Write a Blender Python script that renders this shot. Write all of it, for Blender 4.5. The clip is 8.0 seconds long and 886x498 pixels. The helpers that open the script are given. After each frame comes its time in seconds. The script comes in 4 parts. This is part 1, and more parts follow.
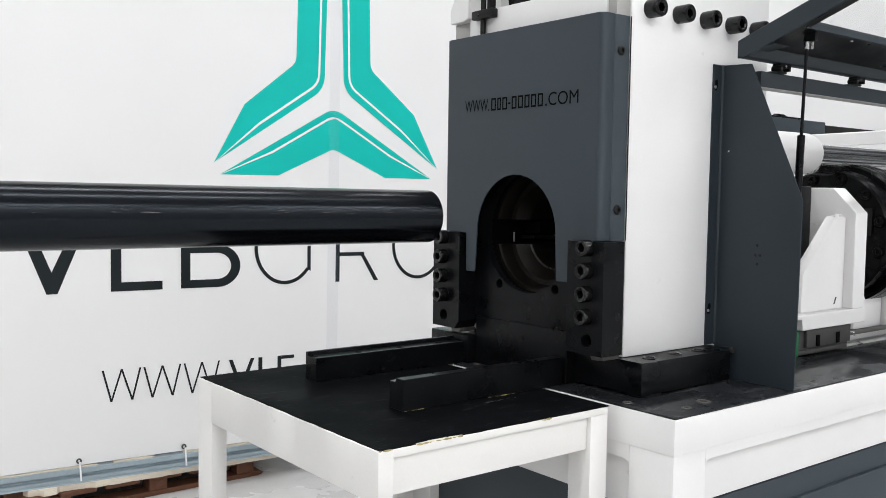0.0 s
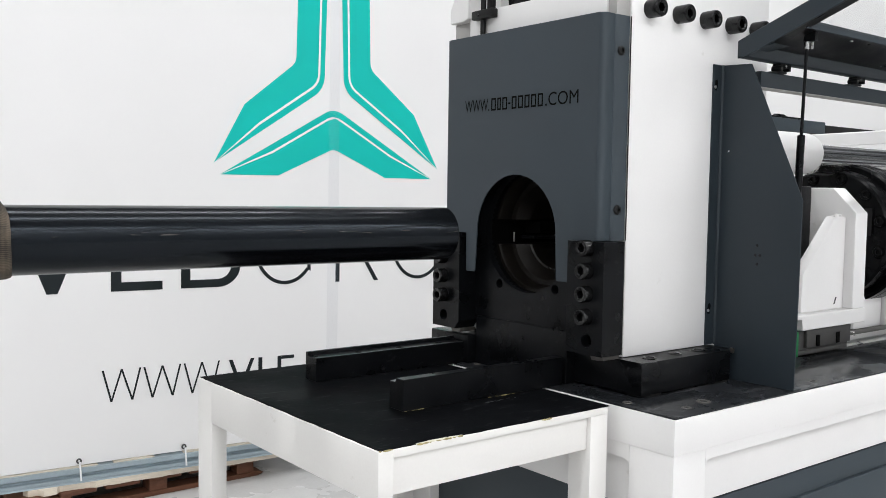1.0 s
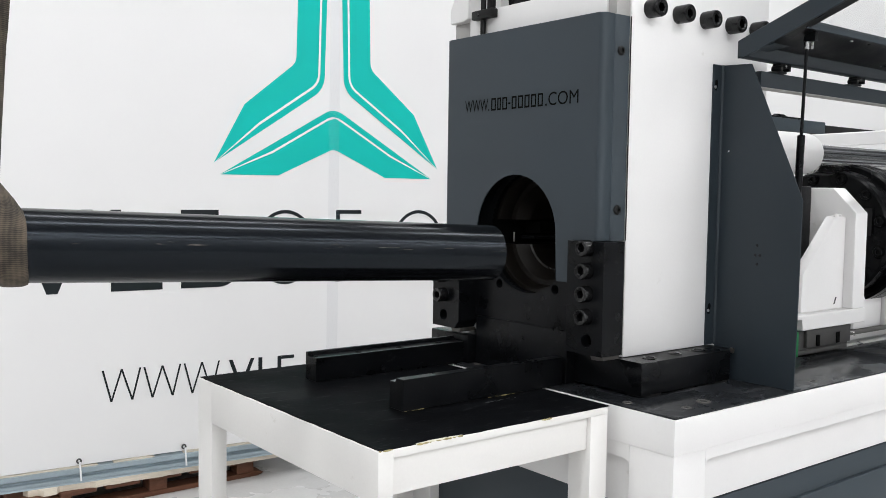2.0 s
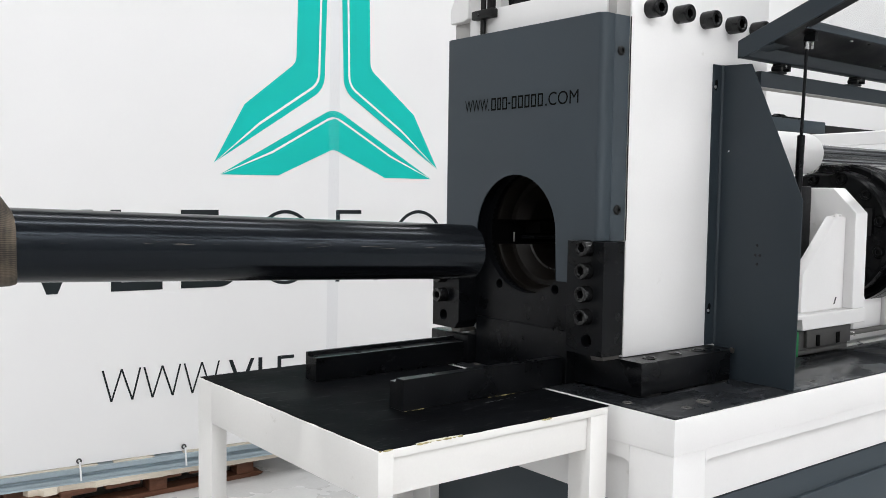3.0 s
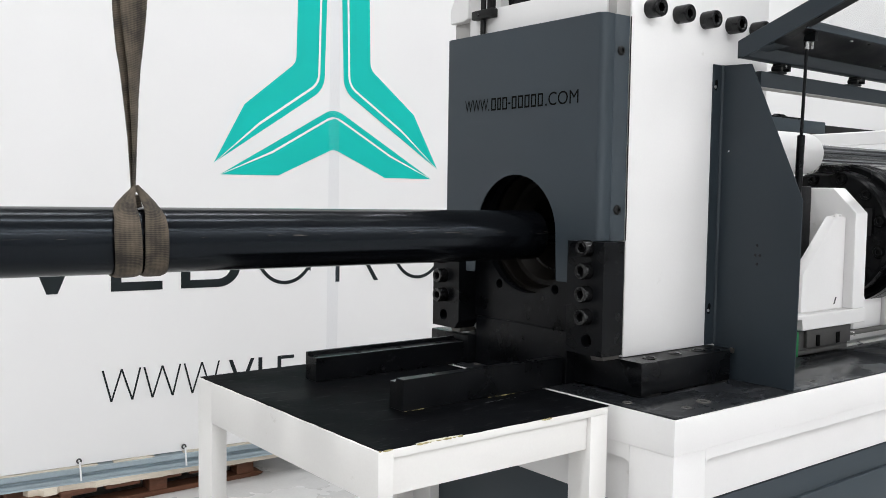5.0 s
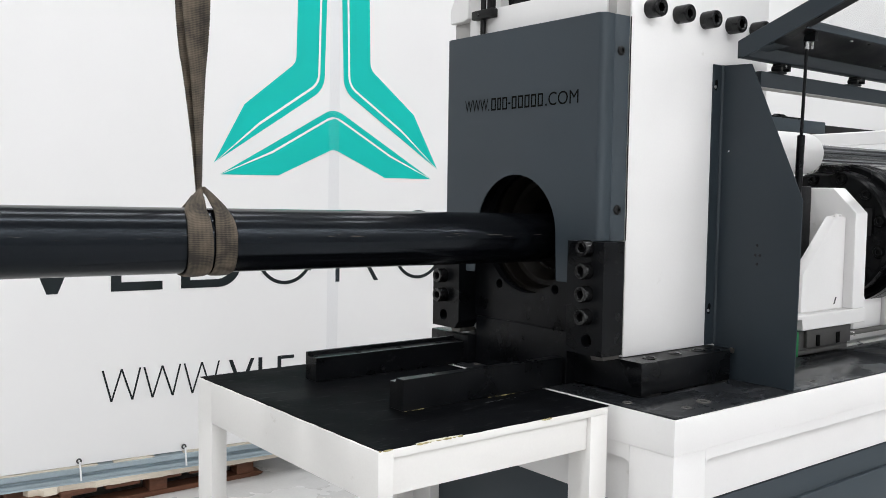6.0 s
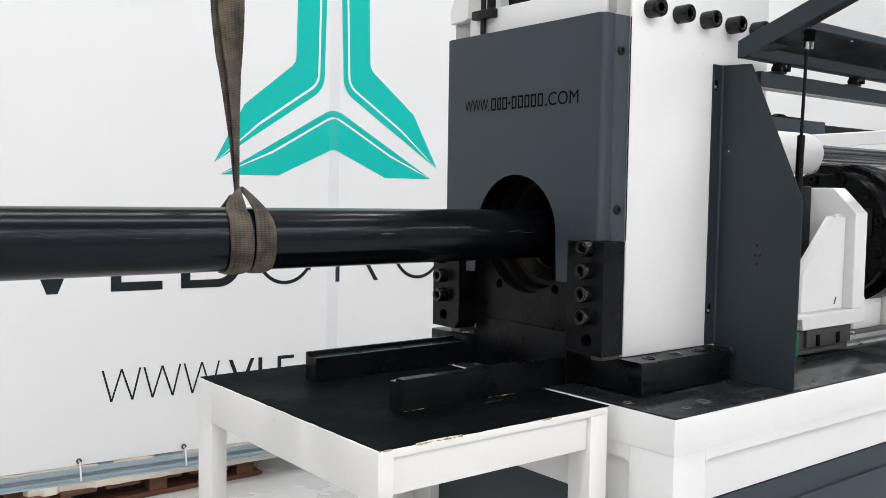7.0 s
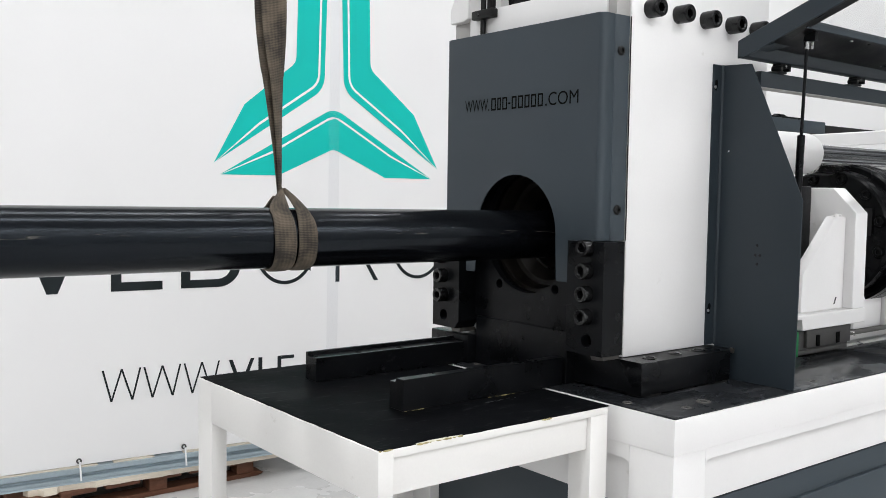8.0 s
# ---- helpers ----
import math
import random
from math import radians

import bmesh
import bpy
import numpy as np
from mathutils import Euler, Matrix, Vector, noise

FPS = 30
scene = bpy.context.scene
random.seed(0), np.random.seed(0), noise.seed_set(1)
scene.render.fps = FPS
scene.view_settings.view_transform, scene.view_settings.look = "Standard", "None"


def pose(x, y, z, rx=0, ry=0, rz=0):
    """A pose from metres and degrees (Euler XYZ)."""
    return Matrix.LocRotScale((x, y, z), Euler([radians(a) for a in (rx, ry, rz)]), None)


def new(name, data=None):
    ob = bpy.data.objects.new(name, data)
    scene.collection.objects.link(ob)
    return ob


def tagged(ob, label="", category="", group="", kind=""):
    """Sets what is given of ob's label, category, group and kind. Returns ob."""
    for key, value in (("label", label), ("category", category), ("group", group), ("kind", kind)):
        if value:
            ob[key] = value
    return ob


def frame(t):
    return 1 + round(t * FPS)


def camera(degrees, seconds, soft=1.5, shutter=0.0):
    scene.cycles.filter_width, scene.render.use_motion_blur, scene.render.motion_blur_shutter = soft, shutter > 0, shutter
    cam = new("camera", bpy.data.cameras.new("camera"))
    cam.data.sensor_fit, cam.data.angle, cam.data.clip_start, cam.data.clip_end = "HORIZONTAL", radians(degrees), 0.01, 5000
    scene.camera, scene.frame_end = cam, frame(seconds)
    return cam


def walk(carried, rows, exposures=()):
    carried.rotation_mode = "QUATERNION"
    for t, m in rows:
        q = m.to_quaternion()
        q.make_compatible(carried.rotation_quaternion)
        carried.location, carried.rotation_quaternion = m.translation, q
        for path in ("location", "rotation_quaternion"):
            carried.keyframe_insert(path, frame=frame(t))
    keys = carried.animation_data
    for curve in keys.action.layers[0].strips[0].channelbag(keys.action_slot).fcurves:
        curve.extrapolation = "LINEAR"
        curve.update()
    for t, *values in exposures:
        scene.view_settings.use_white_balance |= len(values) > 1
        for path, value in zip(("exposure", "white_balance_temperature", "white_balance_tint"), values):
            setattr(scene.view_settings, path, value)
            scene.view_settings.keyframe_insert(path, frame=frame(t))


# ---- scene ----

# ---------------------------------------------------------------- camera
EYE = (0.0, 0.0, 1.4)
cam = camera(51.856, 8.0, soft=0.6, shutter=0.3)
walk(cam, [(0.0, pose(*EYE, 86.370, -0.843, -38.128)), (8.0, pose(*EYE, 86.370, -0.843, -38.128))],
     exposures=[(0.0, 0.0), (8.0, 0.0)])

# ---------------------------------------------------------------- light
world = bpy.data.worlds.new("hall_air")
world.use_nodes = True
scene.world = world
world.node_tree.nodes["Background"].inputs[0].default_value = (0.93, 0.96, 1.0, 1)
world.node_tree.nodes["Background"].inputs[1].default_value = 0.05


def strip_lamp(x, y, z, length, width, watts):
    data = bpy.data.lights.new("hall_lamp", "AREA")
    data.shape, data.size, data.size_y, data.energy = "RECTANGLE", length, width, watts
    data.color = (0.985, 0.99, 1.0)
    ob = new("hall_lamp", data)
    ob.matrix_world = pose(x, y, z)
    return ob


for lx, share in ((-5.0, 1.02), (1.0, 0.97), (7.0, 0.98)):
    # unseen rows; the one at y -7.2 is added to brighten near faces
    for ly, watts in ((-7.2, 166), (-4.4, 132), (0.4, 86), (2.9, 78)):
        strip_lamp(lx, ly, 6.2, 5.2, 0.22, watts * share)


# ---------------------------------------------------------------- materials
def nodes_of(name):
    m = bpy.data.materials.new(name)
    m.use_nodes = True
    nt = m.node_tree
    return m, nt, nt.nodes["Principled BSDF"]


def surface(name, color, rough=0.5, metal=0.0, vary=0.12, scale=6.0, fine=180.0, bump=0.05, rough_vary=0.12, stretch=(1, 1, 1), spec=0.5, scuff=None, streak_amount=0.5, streak_cut=0.64, streak_stretch=(3, 18, 18)):
    """Procedural paint or metal: broad stains, fine grain, uneven gloss and relief."""
    m, nt, b = nodes_of(name)
    L = nt.links.new
    tc = nt.nodes.new("ShaderNodeTexCoord")
    mp = nt.nodes.new("ShaderNodeMapping")
    mp.inputs["Scale"].default_value = stretch
    L(tc.outputs["Object"], mp.inputs["Vector"])
    big = nt.nodes.new("ShaderNodeTexNoise")
    big.inputs["Scale"].default_value, big.inputs["Detail"].default_value = scale, 5
    L(mp.outputs[0], big.inputs["Vector"])
    small = nt.nodes.new("ShaderNodeTexNoise")
    small.inputs["Scale"].default_value, small.inputs["Detail"].default_value = fine, 3
    L(mp.outputs[0], small.inputs["Vector"])
    mix = nt.nodes.new("ShaderNodeMath")
    mix.operation = "MULTIPLY_ADD"
    mix.inputs[1].default_value = 0.35
    L(small.outputs[0], mix.inputs[0])
    L(big.outputs[0], mix.inputs[2])
    ramp = nt.nodes.new("ShaderNodeMapRange")
    ramp.inputs[1].default_value, ramp.inputs[2].default_value = 0.4, 0.95
    ramp.inputs[3].default_value, ramp.inputs[4].default_value = 1 - vary, 1 + vary
    L(mix.outputs[0], ramp.inputs[0])
    mul = nt.nodes.new("ShaderNodeVectorMath")
    mul.operation = "SCALE"
    mul.inputs[0].default_value = color
    L(ramp.outputs[0], mul.inputs["Scale"])
    out = mul.outputs[0]
    if scuff:
        # thin streaks and specks: rubbed finish, on CHROME dark reflections put into colour
        ms = nt.nodes.new("ShaderNodeMapping")
        ms.inputs["Scale"].default_value = streak_stretch
        ms.inputs["Rotation"].default_value = (0, 0, 0.25)
        L(tc.outputs["Object"], ms.inputs["Vector"])
        ns = nt.nodes.new("ShaderNodeTexNoise")
        ns.inputs["Scale"].default_value, ns.inputs["Detail"].default_value, ns.inputs["Roughness"].default_value = 1.7, 8, 0.62
        L(ms.outputs[0], ns.inputs["Vector"])
        cut = nt.nodes.new("ShaderNodeMapRange")
        cut.inputs[1].default_value, cut.inputs[2].default_value = streak_cut, streak_cut + 0.10
        cut.inputs[3].default_value, cut.inputs[4].default_value = 0.0, streak_amount
        L(ns.outputs[0], cut.inputs[0])
        mx = nt.nodes.new("ShaderNodeMix")
        mx.data_type = "RGBA"
        mx.inputs["B"].default_value = (*scuff, 1)
        L(cut.outputs[0], mx.inputs["Factor"])
        L(out, mx.inputs["A"])
        out = mx.outputs["Result"]
    L(out, b.inputs["Base Color"])
    rr = nt.nodes.new("ShaderNodeMapRange")
    rr.inputs[1].default_value, rr.inputs[2].default_value = 0.3, 0.75
    rr.inputs[3].default_value, rr.inputs[4].default_value = max(0.03, rough - rough_vary), min(1, rough + rough_vary)
    L(big.outputs[0], rr.inputs[0])
    L(rr.outputs[0], b.inputs["Roughness"])
    b.inputs["Metallic"].default_value = metal
    b.inputs["Specular IOR Level"].default_value = spec
    bp = nt.nodes.new("ShaderNodeBump")
    bp.inputs["Strength"].default_value, bp.inputs["Distance"].default_value = bump, 0.002
    L(small.outputs[0], bp.inputs["Height"])
    L(bp.outputs[0], b.inputs["Normal"])
    return m


WHITE = surface("white_machine_paint", (0.765, 0.755, 0.745), 0.42, vary=0.03, scale=3, bump=0.06, scuff=(0.52, 0.50, 0.46), streak_amount=0.5, streak_cut=0.66, streak_stretch=(9, 9, 9))
SLATE = surface("slate_powder_coat", (0.034, 0.046, 0.056), 0.50, vary=0.08, spec=0.36, scale=4, fine=700, bump=0.12, rough_vary=0.06)
# the slate tone again, darker, for the guard and hood
DARK_SLATE = surface("dark_slate_powder_coat", (0.022, 0.030, 0.037), 0.48, vary=0.08, spec=0.32, scale=4, fine=700, bump=0.12, rough_vary=0.06)
BLACK = surface("blackened_steel", (0.0042, 0.0047, 0.0056), 0.34, metal=0.0, spec=0.15, scuff=(0.04, 0.04, 0.043), streak_amount=0.35, streak_cut=0.60, streak_stretch=(22, 40, 40), vary=0.4, scale=9, fine=260, bump=0.1)
MAT = surface("black_table_sheet", (0.0036, 0.0040, 0.0048), 0.60, spec=0.018, scuff=(0.06, 0.062, 0.066), streak_amount=0.32, streak_cut=0.585, streak_stretch=(10, 34, 34), vary=0.4, scale=5, fine=120, bump=0.12, rough_vary=0.14)
CHUCK = surface("oiled_black_chuck", (0.0028, 0.0030, 0.0034), 0.27, metal=0.0, spec=0.12, vary=0.4, scale=12, fine=220, bump=0.05)
BOLT = surface("black_oxide_bolt", (0.0055, 0.0055, 0.006), 0.24, metal=0.0, spec=0.34, rough_vary=0.05, vary=0.3, scale=30, fine=400)
STEEL = surface("bare_steel", (0.50, 0.50, 0.49), 0.32, metal=0.9, vary=0.2, scale=12, fine=300, bump=0.05)
WORN = surface("worn_ground_steel", (0.40, 0.39, 0.375), 0.5, metal=0.4, vary=0.15, scale=14, fine=300)
SHIM = surface("dull_shim_steel", (0.095, 0.090, 0.082), 0.42, metal=0.3, vary=0.3, scale=40, fine=300)
LEDGE = surface("mid_grey_steel", (0.11, 0.118, 0.122), 0.35, metal=0.5, vary=0.5, scale=30, fine=200, stretch=(0.5, 2, 2))
# long dark streaks paint the shaft's reflections into its colour
CHROME = surface("polished_shaft", (0.86, 0.86, 0.86), 0.26, metal=1.0, vary=0.35, scale=26, fine=130, bump=0.5, stretch=(0.03, 1, 1), scuff=(0.05, 0.05, 0.055), streak_amount=0.95, streak_cut=0.47, streak_stretch=(0.22, 80, 80))
DIE = surface("oily_die_steel", (0.0085, 0.0070, 0.0057), 0.40, metal=0.1, spec=0.16, vary=0.45, scale=14, fine=200)
BED = surface("oiled_bed_plate", (0.016, 0.0175, 0.020), 0.26, metal=0.1, spec=0.35, scuff=(0.10, 0.10, 0.105), streak_amount=0.5, streak_cut=0.60, streak_stretch=(2, 14, 14), vary=0.35, scale=7, fine=160, rough_vary=0.15)
GREEN = surface("green_plastic", (0.01, 0.19, 0.06), 0.4, vary=0.1)
DARKGREY = surface("dark_grey_casting", (0.07, 0.068, 0.066), 0.5, metal=0.3, vary=0.2, scale=20)
RUBBER = surface("black_rubber", (0.008, 0.008, 0.008), 0.5, vary=0.2, spec=0.25)
# near-black that puts the shade of bores, slots and cut-outs into colour
HOLE_SHADE = surface("hole_shade_black", (0.003, 0.003, 0.003), 0.7, vary=0.3, spec=0.05)
VINYL = surface("white_banner_vinyl", (0.80, 0.792, 0.786), 0.5, vary=0.012, scale=2.0, fine=500, bump=0.04)
TEAL = surface("teal_print", (0.006, 0.50, 0.43), 0.6, spec=0.15, vary=0.03, scale=3, fine=500)
INK = surface("black_print", (0.010, 0.014, 0.016), 0.5, spec=0.2, vary=0.1, fine=500)
PRINT_WHITE = surface("white_print", (0.80, 0.80, 0.80), 0.5, vary=0.02)
PINE = surface("light_board", (0.68, 0.61, 0.50), 0.7, vary=0.25, scale=5, fine=60, stretch=(0.3, 3, 3), bump=0.3)
PALLET = surface("reddish_pallet_wood", (0.13, 0.050, 0.024), 0.75, vary=0.35, scale=6, fine=70, stretch=(0.4, 3, 3), bump=0.4)
ZINC = surface("galvanised_profile", (0.33, 0.40, 0.44), 0.42, metal=0.2, vary=0.12, scale=6, fine=120)
FLOOR = surface("sealed_concrete_floor", (0.62, 0.612, 0.60), 0.3, scuff=(0.45, 0.44, 0.42), streak_amount=0.4, streak_cut=0.58, streak_stretch=(2, 5, 5), vary=0.10, scale=1.6, fine=60, bump=0.05)
CREAM = surface("aged_white_table_paint", (0.785, 0.77, 0.745), 0.45, vary=0.035, scale=4, bump=0.08, scuff=(0.50, 0.47, 0.41), streak_amount=0.55, streak_cut=0.655, streak_stretch=(8, 8, 14))
WALLPAINT = surface("white_hall_wall", (0.80, 0.81, 0.82), 0.7, vary=0.02, scale=1.0)
CEIL = surface("pale_ceiling", (0.55, 0.57, 0.60), 0.8, vary=0.05)
FARWALL = surface("grey_hall_wall", (0.22, 0.23, 0.24), 0.8, vary=0.06, scale=0.8)
GLUE = surface("pale_glue", (0.70, 0.67, 0.55), 0.6, vary=0.22, scale=50, fine=300, bump=0.3)
PUTTY = surface("dried_yellow_adhesive", (0.34, 0.28, 0.12), 0.6, vary=0.4, scale=60, fine=300, bump=0.3)


def pipe_material():
    m, nt, b = nodes_of("black_drawn_pipe")
    L = nt.links.new
    tc = nt.nodes.new("ShaderNodeTexCoord")
    mp = nt.nodes.new("ShaderNodeMapping")
    mp.inputs["Scale"].default_value = (0.16, 44, 44)
    L(tc.outputs["Object"], mp.inputs["Vector"])
    n = nt.nodes.new("ShaderNodeTexNoise")
    n.inputs["Scale"].default_value, n.inputs["Detail"].default_value = 3.0, 6
    L(mp.outputs[0], n.inputs["Vector"])
    ramp = nt.nodes.new("ShaderNodeValToRGB")
    e = ramp.color_ramp.elements
    e[0].position, e[0].color = 0.35, (0.0012, 0.0016, 0.0024, 1)
    e[1].position, e[1].color = 0.75, (0.0044, 0.0046, 0.0054, 1)
    L(n.outputs[0], ramp.inputs[0])
    # pale scuffs scattered along one flank
    mp2 = nt.nodes.new("ShaderNodeMapping")
    mp2.inputs["Scale"].default_value = (13, 230, 230)
    L(tc.outputs["Object"], mp2.inputs["Vector"])
    n2 = nt.nodes.new("ShaderNodeTexNoise")
    n2.inputs["Scale"].default_value, n2.inputs["Detail"].default_value = 1.6, 4
    L(mp2.outputs[0], n2.inputs["Vector"])
    sc = nt.nodes.new("ShaderNodeMapRange")
    sc.inputs[1].default_value, sc.inputs[2].default_value = 0.63, 0.73
    sc.inputs[3].default_value, sc.inputs[4].default_value = 0.0, 0.42
    L(n2.outputs[0], sc.inputs[0])
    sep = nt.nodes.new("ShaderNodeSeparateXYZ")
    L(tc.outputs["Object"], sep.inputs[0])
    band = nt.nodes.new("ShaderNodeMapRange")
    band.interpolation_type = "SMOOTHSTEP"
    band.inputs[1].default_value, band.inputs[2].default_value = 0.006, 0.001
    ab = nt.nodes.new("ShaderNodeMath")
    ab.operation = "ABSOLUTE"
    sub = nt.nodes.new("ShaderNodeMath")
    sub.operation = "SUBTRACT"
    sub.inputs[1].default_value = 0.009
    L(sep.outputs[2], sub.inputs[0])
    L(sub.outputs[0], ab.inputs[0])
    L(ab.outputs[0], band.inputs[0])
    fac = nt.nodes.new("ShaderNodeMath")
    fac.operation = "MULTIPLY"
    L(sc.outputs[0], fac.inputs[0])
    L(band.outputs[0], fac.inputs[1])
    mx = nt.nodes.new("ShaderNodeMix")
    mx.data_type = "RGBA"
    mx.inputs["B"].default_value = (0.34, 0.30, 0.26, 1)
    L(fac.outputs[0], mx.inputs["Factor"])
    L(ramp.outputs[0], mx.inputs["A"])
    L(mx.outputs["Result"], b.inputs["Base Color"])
    rr = nt.nodes.new("ShaderNodeMapRange")
    rr.inputs[1].default_value, rr.inputs[2].default_value = 0.3, 0.7
    rr.inputs[3].default_value, rr.inputs[4].default_value = 0.15, 0.24
    L(n.outputs[0], rr.inputs[0])
    L(rr.outputs[0], b.inputs["Roughness"])
    b.inputs["Metallic"].default_value = 0.0
    b.inputs["Specular IOR Level"].default_value = 0.24
    # the ceiling's bluish reflection is put into the sheen's tint
    b.inputs["Specular Tint"].default_value = (0.74, 0.86, 1.0, 1)
    bp = nt.nodes.new("ShaderNodeBump")
    bp.inputs["Strength"].default_value, bp.inputs["Distance"].default_value = 0.022, 0.002
    L(n.outputs[0], bp.inputs["Height"])
    L(bp.outputs[0], b.inputs["Normal"])
    return m


def webbing_material():
    m, nt, b = nodes_of("grey_brown_webbing")
    L = nt.links.new
    uv = nt.nodes.new("ShaderNodeUVMap")
    wv = nt.nodes.new("ShaderNodeTexWave")
    wv.wave_type, wv.bands_direction = "BANDS", "Y"
    wv.inputs["Scale"].default_value, wv.inputs["Distortion"].default_value = 105.0, 1.6
    wv.inputs["Detail"].default_value, wv.inputs["Detail Scale"].default_value = 2, 2
    L(uv.outputs[0], wv.inputs["Vector"])
    wx = nt.nodes.new("ShaderNodeTexWave")
    wx.wave_type, wx.bands_direction = "BANDS", "X"
    wx.inputs["Scale"].default_value, wx.inputs["Distortion"].default_value = 40.0, 0.6
    L(uv.outputs[0], wx.inputs["Vector"])
    add = nt.nodes.new("ShaderNodeMath")
    add.operation = "MULTIPLY_ADD"
    add.inputs[1].default_value = 0.4
    L(wx.outputs[1], add.inputs[0])
    L(wv.outputs[1], add.inputs[2])
    nz = nt.nodes.new("ShaderNodeTexNoise")
    nz.inputs["Scale"].default_value, nz.inputs["Detail"].default_value = 24.0, 7
    tc = nt.nodes.new("ShaderNodeTexCoord")
    L(tc.outputs["Object"], nz.inputs["Vector"])
    tot = nt.nodes.new("ShaderNodeMath")
    tot.operation = "MULTIPLY_ADD"
    tot.inputs[1].default_value = 0.17
    L(add.outputs[0], tot.inputs[0])
    L(nz.outputs[0], tot.inputs[2])
    ramp = nt.nodes.new("ShaderNodeValToRGB")
    e = ramp.color_ramp.elements
    e[0].position, e[0].color = 0.44, (0.017, 0.0135, 0.010, 1)
    e[1].position, e[1].color = 0.84, (0.125, 0.098, 0.069, 1)
    L(tot.outputs[0], ramp.inputs[0])
    L(ramp.outputs[0], b.inputs["Base Color"])
    b.inputs["Roughness"].default_value = 0.85
    bp = nt.nodes.new("ShaderNodeBump")
    bp.inputs["Strength"].default_value, bp.inputs["Distance"].default_value = 0.8, 0.001
    L(tot.outputs[0], bp.inputs["Height"])
    L(bp.outputs[0], b.inputs["Normal"])
    return m


def clear_sheet():
    m, nt, b = nodes_of("clear_polycarbonate")
    b.inputs["Base Color"].default_value = (0.98, 0.985, 0.985, 1)
    b.inputs["Roughness"].default_value = 0.06
    b.inputs["Transmission Weight"].default_value = 1.0
    b.inputs["IOR"].default_value = 1.08
    return m


# thin blue film that puts a post's shade on the banner into colour
def post_shade_material():
    m, nt, b = nodes_of("post_shade_tint")
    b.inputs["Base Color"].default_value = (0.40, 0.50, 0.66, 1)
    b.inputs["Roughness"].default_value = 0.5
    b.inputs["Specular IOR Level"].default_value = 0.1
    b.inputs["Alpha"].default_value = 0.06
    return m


POST_SHADE = post_shade_material()
PIPE, WEB, CLEAR = pipe_material(), webbing_material(), clear_sheet()


# ---------------------------------------------------------------- mesh helpers
def finish(bm, smooth_angle=35):
    bmesh.ops.recalc_face_normals(bm, faces=bm.faces)
    for f in bm.faces:
        f.smooth = True
    for e in bm.edges:
        if len(e.link_faces) == 2 and e.calc_face_angle(0) > radians(smooth_angle):
            e.smooth = False


def part(name, bm, material, parent=None, label="", matrix=None):
    """Links a bmesh as one mesh object under a thing or a part."""
    finish(bm)
    me = bpy.data.meshes.new(name)
    bm.to_mesh(me)
    bm.free()
    me.materials.append(material)
    ob = new(name, me)
    if parent is not None:
        ob.parent = parent
    if matrix is not None:
        ob.matrix_basis = matrix
    if label:
        tagged(ob, label)
    return ob


def twin(ob, matrix, parent=None):
    """The same mesh again, as a part of its own."""
    o = new(ob.name.split(".")[0], ob.data)
    o.parent = parent or ob.parent
    o.matrix_basis = matrix
    return o


def thing(name, label, category, group="", at=(0, 0, 0)):
    ob = new(name)
    ob.empty_display_size = 0.05
    ob.location = at
    return tagged(ob, label, category, group)


def bevelled(bm, geom, width, segments=2):
    if width > 0:
        edges = [e for e in geom if isinstance(e, bmesh.types.BMEdge)]
        bmesh.ops.bevel(bm, geom=edges, offset=width, segments=segments, affect="EDGES", profile=0.5, clamp_overlap=True)


def box(x0, x1, y0, y1, z0, z1, bevel=0.002, bm=None, segments=2):
    bm = bm or bmesh.new()
    r = bmesh.ops.create_cube(bm, size=1)
    for v in r["verts"]:
        v.co = Vector((x0 + (v.co.x + 0.5) * (x1 - x0), y0 + (v.co.y + 0.5) * (y1 - y0), z0 + (v.co.z + 0.5) * (z1 - z0)))
    bevelled(bm, list({e for v in r["verts"] for e in v.link_edges}), bevel, segments)
    return bm


AXES = {"x": lambda a, b, c: (c, a, b), "y": lambda a, b, c: (a, c, b), "z": lambda a, b, c: (a, b, c)}


def prism(poly, axis, lo, hi, bevel=0.0, bm=None):
    """A flat outline drawn across an axis and given depth: (y, z) for x, (x, z) for y, (x, y) for z."""
    bm = bm or bmesh.new()
    put = AXES[axis]
    a = [bm.verts.new(put(p[0], p[1], lo)) for p in poly]
    b = [bm.verts.new(put(p[0], p[1], hi)) for p in poly]
    bm.faces.new(a)
    bm.faces.new(b[::-1])
    n = len(poly)
    for i in range(n):
        bm.faces.new((a[i], b[i], b[(i + 1) % n], a[(i + 1) % n]))
    if bevel:
        vs = set(a + b)
        bevelled(bm, list({e for v in vs for e in v.link_edges}), bevel, 1)
    return bm


def drilled(outline, holes, axis, lo, hi):
    """A plate across an axis with round holes through it: holes are (a, b, radius)."""
    bm = bmesh.new()
    put = AXES[axis]
    loops = [list(outline)] + [[(a + r * math.cos(2 * math.pi * i / n), b + r * math.sin(2 * math.pi * i / n)) for i in range(n)]
                               for a, b, r in holes for n in (72 if r > 0.05 else 28,)]
    faces = []
    for level in (lo, hi):
        rings = [[bm.verts.new(put(p[0], p[1], level)) for p in loop] for loop in loops]
        edges = [bm.edges.new((ring[i], ring[(i + 1) % len(ring)])) for ring in rings for i in range(len(ring))]
        bmesh.ops.triangle_fill(bm, edges=edges, use_beauty=True)
        faces.append(rings)
    for a, b in zip(*faces):
        for i in range(len(a)):
            bm.faces.new((a[i], b[i], b[(i + 1) % len(b)], a[(i + 1) % len(a)]))
    return bm


